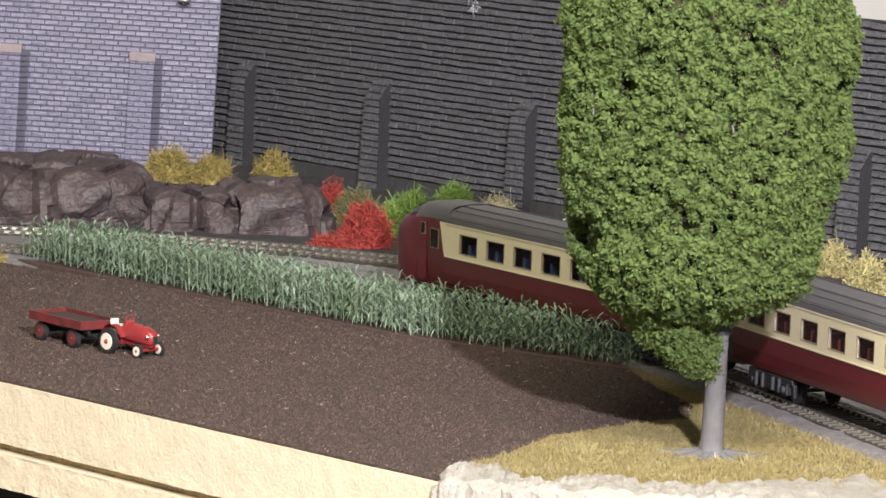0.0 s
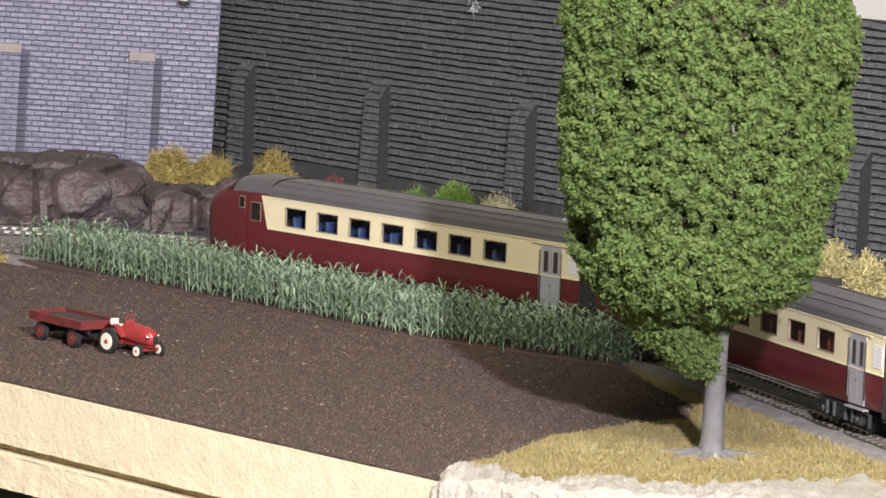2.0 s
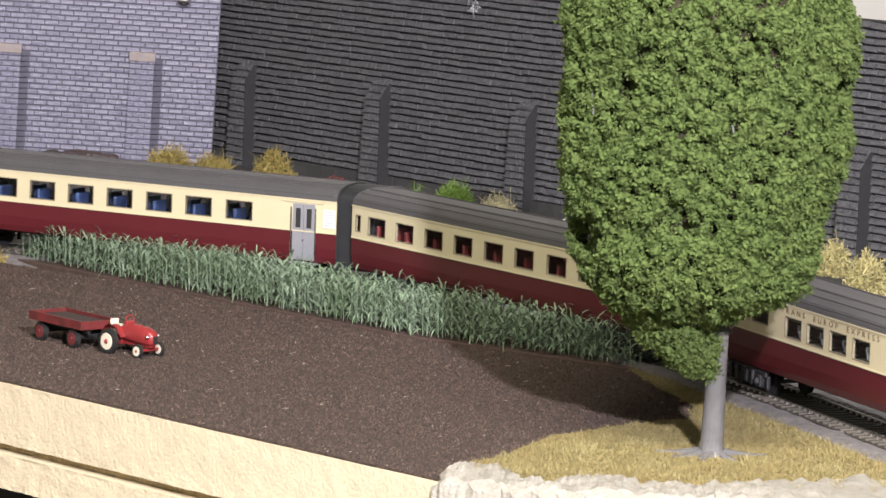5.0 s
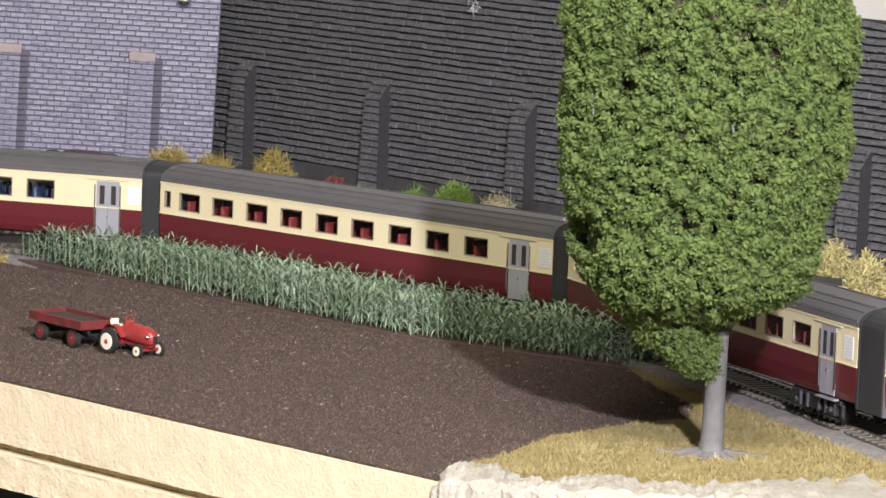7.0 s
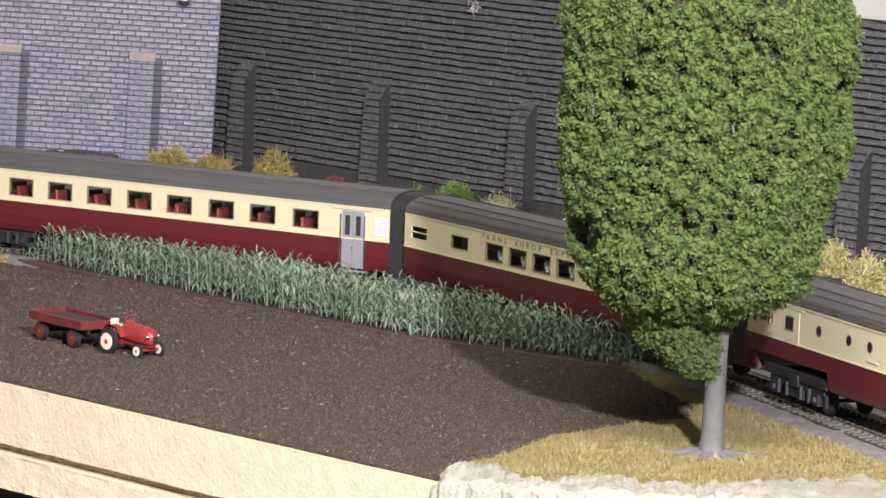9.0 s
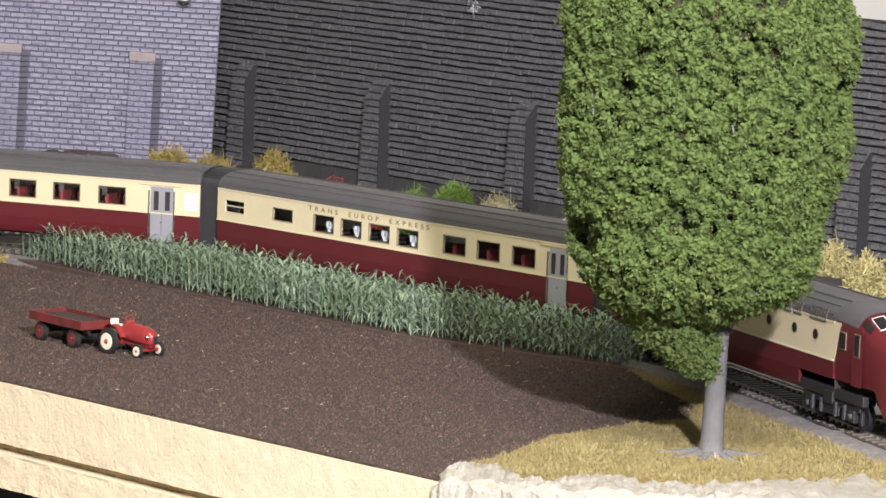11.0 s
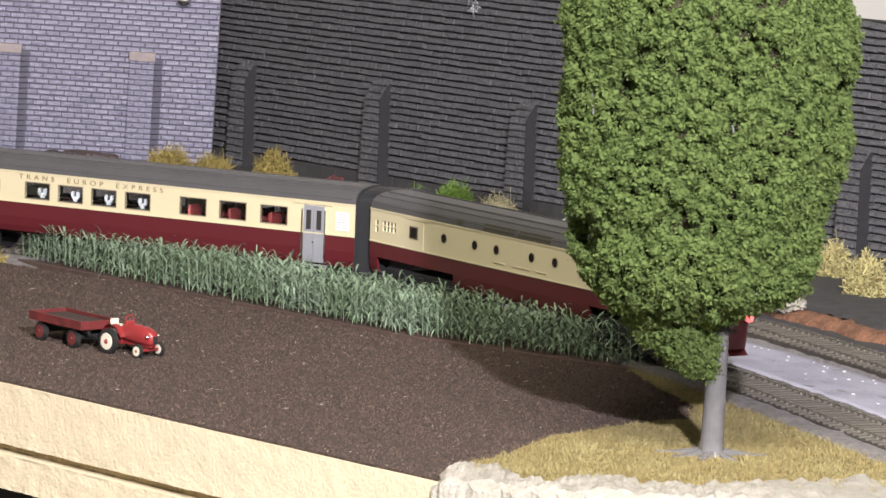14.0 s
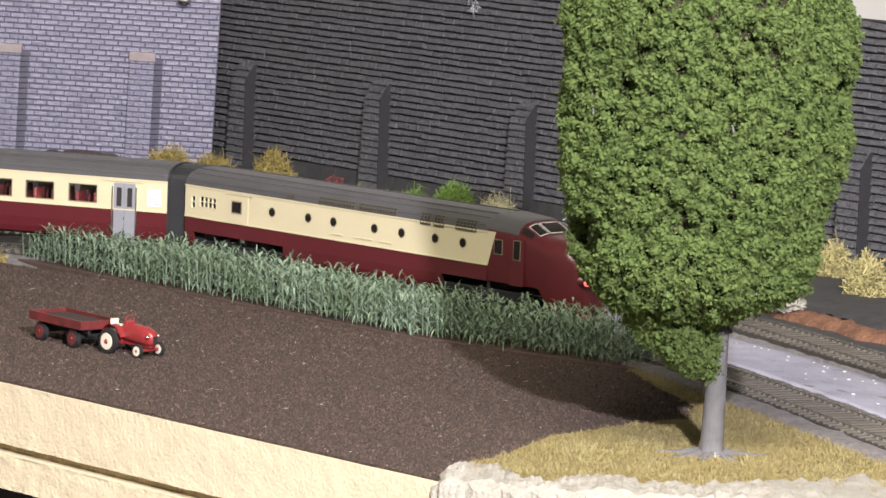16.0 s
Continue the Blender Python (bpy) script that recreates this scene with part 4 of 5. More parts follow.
    part("steering_wheel", bm, TRACTORRED, tr)
    part("dashboard", boxes((0.0040, 0.0062, -0.0026, 0.0026, 0.0112, 0.0142), bev=0.0006), TRACTORRED, tr)
    bm = bmesh.new()
    cyl(bm, (0.013, 0.0012, 0.0118), (0.013, 0.0012, 0.0150), 0.0004, seg=8)
    part("exhaust", bm, TYRE, tr)


def build_wagon():
    a, b = Vector((-0.1755, 1.834)), Vector((-0.1475, 1.7995))
    ang = math.degrees(math.atan2(b.y - a.y, b.x - a.x))
    m = a.lerp(b, 0.47) + Vector((0.0035, 0.0005))
    wg = thing("farm_wagon", "dark red wooden flatbed farm wagon hitched to the tractor", "farm wagon", m=pose(m.x, m.y, -0.004, 0, 0, ang))
    L = 0.0198
    part("bed", boxes((-L + 0.0005, L - 0.0005, -0.0089, 0.0089, 0.0088, 0.0112)), WAGONBED, wg)
    for s in (-1, 1):
        part("side_board", boxes((-L, L, s * 0.0094 - .0004, s * 0.0094 + .0004, 0.0090, 0.0128), bev=0.0001), WAGONRED, wg)
        part("end_board", boxes((s * L - .0004, s * L + .0004, -0.0098, 0.0098, 0.0090, 0.0127), bev=0.0001), WAGONRED, wg)
        part("frame_beam", boxes((-L * .95, L * .95, s * 0.0045 - .0007, s * 0.0045 + .0007, 0.0070, 0.0087)), TYRE, wg)
        for x in (-0.0135, 0.0115):
            wheel(wg, x, s * 0.0074, 0.0043, 0.0043, 0.0024, WAGONRED, "black tyre with a dark red rim")
    for x in (-0.0135, 0.0115):
        bm = bmesh.new()
        cyl(bm, (x, -0.0074, 0.0043), (x, 0.0074, 0.0043), 0.0007, seg=10)
        part("axle", bm, TYRE, wg)
        part("bolster", boxes((x - .0012, x + .0012, -0.0055, 0.0055, 0.0043, 0.0071)), TYRE, wg)
    part("drawbar", boxes((0.0125, 0.0300, -0.0006, 0.0006, 0.0042, 0.0052)), TYRE, wg)


# ================= the train =================
HW, ZB, ZL, ZT = 0.0162, 0.0112, 0.0257, 0.0414     # half width, skirt, colour line, cornice
ARCH = ((HW, ZT), (0.01605, 0.0430), (0.0152, 0.0449), (0.0130, 0.0468), (0.0100, 0.0481), (0.0055, 0.0490), (0.0, 0.0493))
ROOFLINE = list(ARCH) + [(-y, z) for y, z in ARCH[-2::-1]]
FRONT, BACK, PITCH = 0.1300, -0.1335, 0.285


def extrude(profile, x0, x1, cap=True):
    n = len(profile)
    v = [(x0, y, z) for y, z in profile] + [(x1, y, z) for y, z in profile]
    f = [(i, i + 1, n + i + 1, n + i) for i in range(n - 1)]
    if cap:
        f += [(n - 1, 0, n, 2 * n - 1), tuple(range(n)), tuple(range(2 * n - 1, n - 1, -1))]
    return v, f


def merge(*vfs):
    acc = ([], [])
    for vf in vfs:
        put(acc, vf, Matrix.Identity(4))
    return acc


def holed(x0, x1, z0, z1, holes, y0, y1):
    """One connected panel between the depths y0 and y1 with rectangular openings (x0, x1, z0, z1) right through it."""
    xs = sorted({x0, x1, *[q for h in holes for q in h[:2]]})
    zs = sorted({z0, z1, *[q for h in holes for q in h[2:4]]})
    nx, nz = len(xs), len(zs)
    v = [(x, y, z) for y in (y0, y1) for x in xs for z in zs]

    def at(i, k, l):
        return l * nx * nz + i * nz + k

    def solid(i, k):
        if not (0 <= i < nx - 1 and 0 <= k < nz - 1):
            return False
        xm, zm = (xs[i] + xs[i + 1]) / 2, (zs[k] + zs[k + 1]) / 2
        return not any(h[0] < xm < h[1] and h[2] < zm < h[3] for h in holes)
    f = []
    for i in range(nx - 1):
        for k in range(nz - 1):
            if not solid(i, k):
                continue
            for l in (0, 1):
                f.append((at(i, k, l), at(i + 1, k, l), at(i + 1, k + 1, l), at(i, k + 1, l)))
            for di, dk, a, b in ((-1, 0, (i, k), (i, k + 1)), (1, 0, (i + 1, k), (i + 1, k + 1)), (0, -1, (i, k), (i + 1, k)), (0, 1, (i, k + 1), (i + 1, k + 1))):
                if not solid(i + di, k + dk):
                    f.append((at(*a, 0), at(*b, 0), at(*b, 1), at(*a, 1)))
    return v, f


def bars(rows):
    """Plain boxes as vertices and faces."""
    acc = ([], [])
    for x0, x1, y0, y1, z0, z1 in rows:
        v = [(x0, y0, z0), (x1, y0, z0), (x1, y1, z0), (x0, y1, z0), (x0, y0, z1), (x1, y0, z1), (x1, y1, z1), (x0, y1, z1)]
        put(acc, (v, [(0, 3, 2, 1), (4, 5, 6, 7), (0, 1, 5, 4), (2, 3, 7, 6), (1, 2, 6, 5), (3, 0, 4, 7)]), Matrix.Identity(4))
    return acc


def add_window(car, xc, w, z0, z1, bars_in=0, vent=False):
    """A window on both sides: thin frame in the opening, a pane behind it."""
    for s in (1, -1):
        t = 0.00025 if bars_in else 0.0004
        y0, y1 = s * (HW - 0.0010), s * (HW + 0.00012)
        za, zb, xa, xb = z0 + t, z1 - t, xc - w / 2 + t, xc + w / 2 - t
        zm = z0 + (z1 - z0) * 0.52 if vent else za
        lo = zm + t / 2 if vent else za
        cell = (xb - xa + t) / (bars_in + 1)
        low = [(xa + i * cell, xa + (i + 1) * cell - t, za, zm - t / 2) for i in range(bars_in + 1)] if vent else []
        low += [(xa + i * cell, xa + (i + 1) * cell - t, lo, zb) for i in range(bars_in + 1)]
        rows = holed(xc - w / 2, xc + w / 2, z0, z1, low, y0, y1)
        win = part("window", rows, CREAM if (vent or bars_in) else FRAME, car)
        p = part("pane", bars([(xc - w / 2, xc + w / 2, s * (HW - 0.00075), s * (HW - 0.0006), z0, z1)]), PANE, win)
        p.visible_shadow = False


def add_door(car, xa, xb):
    """A silver double-leaf door with step, rain strip and grab rails, on both sides."""
    a, b = min(xa, xb), max(xa, xb)
    c = (a + b) / 2
    for s in (1, -1):
        y0, y1 = s * (HW - 0.0004), s * (HW + 0.0003)
        d = part("door", bars([(a, c - 0.0001, y0, y1, 0.0120, 0.0390), (c + 0.0001, b, y0, y1, 0.0120, 0.0390)]), DOOR, car, "silver folding double door")
        for q in (-1, 1):
            x = c + q * (b - a) / 4
            part("door_window", bars([(x - 0.0013, x + 0.0013, y1, y1 + s * 0.00012, 0.0275, 0.0368)]), DARKIN, d)
            part("grab_rail", bars([(c + q * (b - a) * 0.56 - .0003, c + q * (b - a) * 0.56 + .0003, y1, y1 + s * 0.0005, 0.0145, 0.0372)]), CHROME, d)
        part("door_handle", bars([(c - 0.0004, c + 0.0004, y1, y1 + s * 0.0005, 0.0212, 0.0220)]), CHROME, d)
        part("step", bars([(a - 0.0022, b + 0.0008, s * (HW - 0.001), s * (HW + 0.0016), 0.0103, 0.0110)]), DOOR, car, "silver footstep")
        part("rain_strip", bars([(a - 0.0045, b + 0.0060, s * HW, s * (HW + 0.0006), 0.0397, 0.0402)]), CREAM, car)


def add_sign(car, xa, xb):
    a, b = min(xa, xb), max(xa, xb)
    for s in (1, -1):
        y = s * (HW + 0.0002)
        p = part("route_board", bars([(a, b, s * HW, y, 0.0283, 0.0372)]), WHITE, car, "white route board with grey print")
        rows = []
        for i in range(6):
            w = (b - a) * (0.62, 0.8, 0.5, 0.72, 0.66, 0.8)[i] / 2
            z = 0.0360 - i * 0.00125
            rows.append(((a + b) / 2 - w, (a + b) / 2 + w, y, y + s * 0.00005, z - 0.00018, z + 0.00018))
        part("print", bars(rows), GREYTEXT, p)


def add_seats(car, xs, mat):
    bm0 = ((-0.0038, 0.0038, 0.0020, 0.0125, 0.0212, 0.0262), (0.0022, 0.0040, 0.0020, 0.0125, 0.0262, 0.0328))
    for i, x in enumerate(xs):
        for s in (1, -1):
            f = 1 if i % 2 else -1
            rows = [(x + f * r[0], x + f * r[1], s * r[2], s * r[3], r[4], r[5]) for r in bm0]
            bm = bmesh.new()
            for r in rows:
                box(bm, min(r[0], r[1]), max(r[0], r[1]), min(r[2], r[3]), max(r[2], r[3]), r[4], r[5], bev=0.0007)
            part("seat", bm, mat, car)


def add_bogie(car, xc, span, long=False):
    """Frame, axle boxes, springs; the wheelsets turn and are keyed below."""
    sets = []
    half = span / 2
    for s in (1, -1):
        y = s * 0.0128
        rows = [(xc - half - 0.006, xc + half + 0.006, y - .0012, y + .0012, 0.0078, 0.0104),
                (xc - half * 0.4, xc + half * 0.4, y - .0016, y + .0016, 0.0040, 0.0080)]
        for q in (-1, 1):
            rows += [(xc + q * half - .0026, xc + q * half + .0026, y - .0018, y + .0020, 0.0034, 0.0084),
                     (xc + q * (half + 0.0062) - .0010, xc + q * (half + 0.0062) + .0010, y - .0008, y + .0008, 0.0030, 0.0085)]
        if long:
            rows += [(xc - half - 0.010, xc + half + 0.010, y - .0006, y + .0022, 0.0108, 0.0150), (xc - 0.004, xc + 0.004, y, y + .0030, 0.0085, 0.0135)]
        b = part("bogie_frame", boxes(*rows, bev=0.0004), CHASSIS, car, "black bogie side frame")
        bm = bmesh.new()
        for q in (-1, -0.45, 0.45, 1):
            cyl(bm, (xc + q * half * 0.75, y + s * 0.0022, 0.0042), (xc + q * half * 0.75, y + s * 0.0022, 0.0098), 0.0010, seg=8)
        for q in (-1, 1):
            cyl(bm, (xc + q * half, y + s * 0.0018, 0.0058), (xc + q * half, y + s * 0.0032, 0.0058), 0.0017, 0.0012, seg=10)
        part("spring", bm, RUBBER, b)
    for q in (-1, 1):
        bm = bmesh.new()
        cyl(bm, (0, -0.0085, 0), (0, 0.0085, 0), 0.0009, seg=8)
        for s in (-1, 1):
            cyl(bm, (0, s * 0.0072, 0), (0, s * 0.0092, 0), 0.0054, seg=24)
            cyl(bm, (0, s * 0.0068, 0), (0, s * 0.0073, 0), 0.0060, seg=24)
            for k in range(5):
                vv = box(bm, -0.0005, 0.0005, s * 0.0090, s * 0.0094, 0.0012, 0.0044)
                bmesh.ops.rotate(bm, verts=vv, cent=(0, 0, 0), matrix=Matrix.Rotation(k * 1.2566, 3, "Y"))
        w = part("wheelset", bm, CHASSIS, car)
        w.location = (xc + q * half, 0, 0.0054)
        sets.append((w, xc + q * half))
    return sets


def car_shell(car, x0, x1, holes, arches=()):
    """Skirt, cream band with openings, cornice line, roof with its ribs, floor and end walls between x0 (rear) and x1."""
    cuts = sorted({x0, x1, *[a for q in arches for a in q[:2]]})
    low = ([], [])
    for a, b in zip(cuts, cuts[1:]):
        zb = ZB
        for q in arches:
            if q[0] <= a + 1e-7 and q[1] >= b - 1e-7:
                zb = q[2]
        for s in (1, -1):
            pr = [(s * HW, ZL), (s * (HW - 0.0001), 0.0185), (s * (HW - 0.0006 if zb < 0.015 else HW - 0.0001), max(zb, 0.0140)), (s * (HW - 0.0016), zb),
                  (s * (HW - 0.0028), zb), (s * (HW - 0.0012), 0.0185), (s * (HW - 0.0010), ZL)]
            if zb > 0.015:
                pr = [(s * HW, ZL), (s * HW, zb), (s * (HW - 0.0012), zb), (s * (HW - 0.0010), ZL)]
            put(low, extrude(pr, a, b), Matrix.Identity(4))
    part("skirt", low, RED, car, "dark red lower side panels")
    for s in (1, -1):
        part("side_wall", holed(x0, x1, ZL, ZT, holes, s * (HW - 0.0010), s * HW), CREAM, car, "cream painted window band")
        part("moulding", bars([(x0, x1, s * HW, s * (HW + 0.00045), ZL, ZL + 0.0006), (x0, x1, s * HW, s * (HW + 0.0003), ZT - 0.0007, ZT)]), CREAM, car)
    inner = [(y * 0.93, ZT + (z - ZT) * 0.9 - 0.0002) for y, z in ROOFLINE]
    part("roof", extrude(ROOFLINE + inner[::-1], x0, x1), ROOF, car, "dark grey ribbed roof")
    rows = []
    for y, z in ((0.01575, 0.0438), (0.0128, 0.0470), (0.0078, 0.0487)):
        for s in (1, -1):
            rows.append((x0 + 0.002, x1 - 0.002, s * y - .00022, s * y + .00022, z - 0.0004, z + 0.00045))
    part("roof_rib", bars(rows), ROOF, car)
    part("floor_pan", bars([(x0, x1, -HW + 0.0014, HW - 0.0014, 0.0195, 0.0210), (x0 + 0.02, x1 - 0.02, -0.011, 0.011, 0.0098, 0.0135)]), DARKIN, car)
    part("ceiling_panel", bars([(x0, x1, -HW + 0.0012, HW - 0.0012, 0.0403, 0.0409)]), DARKIN, car)
    for x in (x0, x1):
        part("end_wall", bars([(x - 0.0004 if x > 0 else x, x if x > 0 else x + 0.0004, -HW + 0.0011, HW - 0.0011, 0.0125, 0.0402)]), DARKIN, car)


def bellows(car, x0, x1):
    k = 0.968
    pr = [(y * k, ZT + (z - ZT) * 0.97 + 0.0001) for y, z in ROOFLINE]
    pr = [(HW * k, 0.0095)] + pr + [(-HW * k, 0.0095)]
    part("gangway_bellows", extrude(pr, x0, x1), RUBBER, car, "black rubber gangway between the coaches")
    for x in (x0 + 0.0006, x1 - 0.0006):
        pr2 = [(y * 1.022, z + (0.0004 if z > 0.03 else 0)) for y, z in pr]
        part("gangway_collar", extrude(pr2, x - 0.0007, x + 0.0007), RUBBER if x > (x0 + x1) / 2 else ROOF, car)


MOTOR_TOP = ((0, 0.28, 0.40, 0.56, 0.70, 0.85, 0.95, 1.0), (0.0493, 0.0482, 0.0468, 0.0424, 0.0412, 0.0392, 0.0350, 0.0275))
CAB_TOP = ((0, 0.40, 0.52, 0.64, 0.78, 0.90, 0.96, 1.0), (0.0493, 0.0490, 0.0482, 0.0452, 0.0425, 0.0390, 0.0345, 0.0275))


def nose_point(u, v, sign, xs, length, out, p, tops):
    """The rounded front of an end car. u runs to the tip, v from one skirt over the roof to the other."""
    plan = max(1 - u ** p, 0.0) ** (1 / p)
    half = (HW + out) * plan
    top = float(np.interp(u, *tops)) + out
    bot = float(np.interp(u, (0, 0.58, 0.70, 1.0), (0.0187, 0.0187, 0.0092, 0.0105))) if tops is MOTOR_TOP else 0.0112
    zc = float(np.interp(u, (0, 0.4, 0.6, 1.0), (0.0370, 0.0365, 0.034, 0.0265)))
    if abs(v - 0.5) < 0.36:
        ang = abs(v - 0.5) / 0.36 * math.pi / 2
        y = math.copysign(half * math.sin(ang) ** 0.62, v - 0.5)
        z = zc + (top - zc) * max(math.cos(ang), 0.0) ** 0.62
    else:
        t = (abs(v - 0.5) - 0.36) / 0.14
        z = zc + (bot - zc) * t
        y = math.copysign(half - 0.0012 * t * t, v - 0.5)
    return Vector((xs + sign * (length * u + out * u), y, z))


def nose_patch(sign, xs, length, u0, u1, v0, v1, nu, nv, out, p, tops):
    us = [u0 + (u1 - u0) * i / nu for i in range(nu + 1)]
    if u1 >= 0.99:
        us = [u0 + (u1 - u0) * math.sin(i / nu * math.pi / 2) for i in range(nu + 1)]
    rows = [[nose_point(u, v0 + (v1 - v0) * j / nv, sign, xs, length, out, p, tops) for j in range(nv + 1)] for u in us]
    v, f = strip(rows)
    if u1 >= 0.99:
        f.append(tuple(range(len(v) - nv - 1, len(v))))
    return v, f


def build_nose(car, sign, xs, length, p, tail, tops):
    """A red front: shell, roof cap, windscreen of several panes, lamps, buffer plate."""
    smooth(part("nose", nose_patch(sign, xs, length, 0, 0.9985, 0, 1, 40, 60, 0.0, p, tops), RED, car, "rounded dark red front"))
    smooth(part("roof_cap", nose_patch(sign, xs, length, 0, 0.36 if tail else 0.50, 0.20, 0.80, 10, 24, 0.00025, p, tops), ROOF, car))
    a, b = (0.405, 0.550) if tail else (0.53, 0.66)
    panes = ((a, b, 0.345, 0.445), (a, b, 0.455, 0.545), (a, b, 0.555, 0.655), (a - 0.03, b - 0.03, 0.235, 0.325), (a - 0.03, b - 0.03, 0.675, 0.765))
    for k, (u0, u1, v0, v1) in enumerate(panes):
        f = part("windscreen", nose_patch(sign, xs, length, u0, u1, v0, v1, 6, 6, 0.00028, p, tops), WHITE if k < 3 else RED, car, "windscreen with a silver surround")
        d = 0.007
        part("pane", nose_patch(sign, xs, length, u0 + d * 1.6, u1 - d * 1.6, v0 + d, v1 - d, 6, 6, 0.00042, p, tops), GLOSS, f)
    ys = 0.0073 if tail else 0.0078
    for s in (1, -1):
        x = xs + sign * length * (1.02 if tail else 0.972)
        bm = bmesh.new()
        bmesh.ops.create_uvsphere(bm, u_segments=16, v_segments=10, radius=0.0019, matrix=Matrix.Translation((x, s * ys, 0.0238)))
        smooth(part("tail_lamp" if tail else "headlamp", bm, TAIL if tail else CHROME, car, "glowing red tail lamp" if tail else "silver headlamp"))
        bm = bmesh.new()
        cyl(bm, (x - sign * 0.013, s * ys * 1.05, 0.0245), (x - sign * 0.0004, s * ys, 0.0238), 0.0040, 0.0022, 18)
        smooth(part("lamp_housing", bm, RED, car))
    xt = xs + sign * length
    bm = bmesh.new()
    cyl(bm, (xt - sign * 0.0060, 0, 0.0345), (xt - sign * 0.0019, 0, 0.0343), 0.0014, 0.0014, 18)
    part("top_lamp", bm, WHITE, car, "chrome rimmed top headlamp")
    bm = bmesh.new()
    cyl(bm, (xt - sign * 0.0025, 0, 0.0343), (xt - sign * 0.0017, 0, 0.0343), 0.0008, seg=14)
    part("lamp_lens", bm, DARKIN, car)
    rows = []
    for i in range(5):
        rows.append((min(xt - sign * .0036, xt - sign * .0006), max(xt - sign * .0036, xt - sign * .0006), -0.0040 + i * 0.0017, -0.0040 + i * 0.0017 + 0.0011, 0.0299, 0.0311))
    part("number_plate", bars(rows), WHITE, car, "row of plain silver bars")
    part("coupler_slot", bars([(min(xt - sign * .004, xt + sign * .0002), max(xt - sign * .004, xt + sign * .0002), -0.0016, 0.0016, 0.0178, 0.0190)]), DARKIN, car)
    # the near plate is pink, the far one red
    for s in (1, -1):
        v = [(xt - sign * 0.004, s * 0.0004, 0.0115), (xt - sign * 0.001, s * 0.0004, 0.0075), (xt - sign * 0.001, s * 0.0004 + s * 0.0088, 0.0075), (xt - sign * 0.006, s * 0.0004 + s * 0.0092, 0.0115)]
        v2 = [(a - sign * 0.0012, b, c) for a, b, c in v]
        part("buffer_plate", (v + v2, [(0, 1, 2, 3), (7, 6, 5, 4), (0, 4, 5, 1), (1, 5, 6, 2), (2, 6, 7, 3), (3, 7, 4, 0)]), PINKPLATE if s > 0 else RED, car)


GLOSS = material("dark_windscreen_glass", (0.014, 0.012, 0.012), 0.08, dark=0.9)
PINKPLATE = material("pink_plate_paint", (0.42, 0.16, 0.20), 0.5)


def new_car(label):
    return thing("train_car", label, "train car", "cars of the express train")


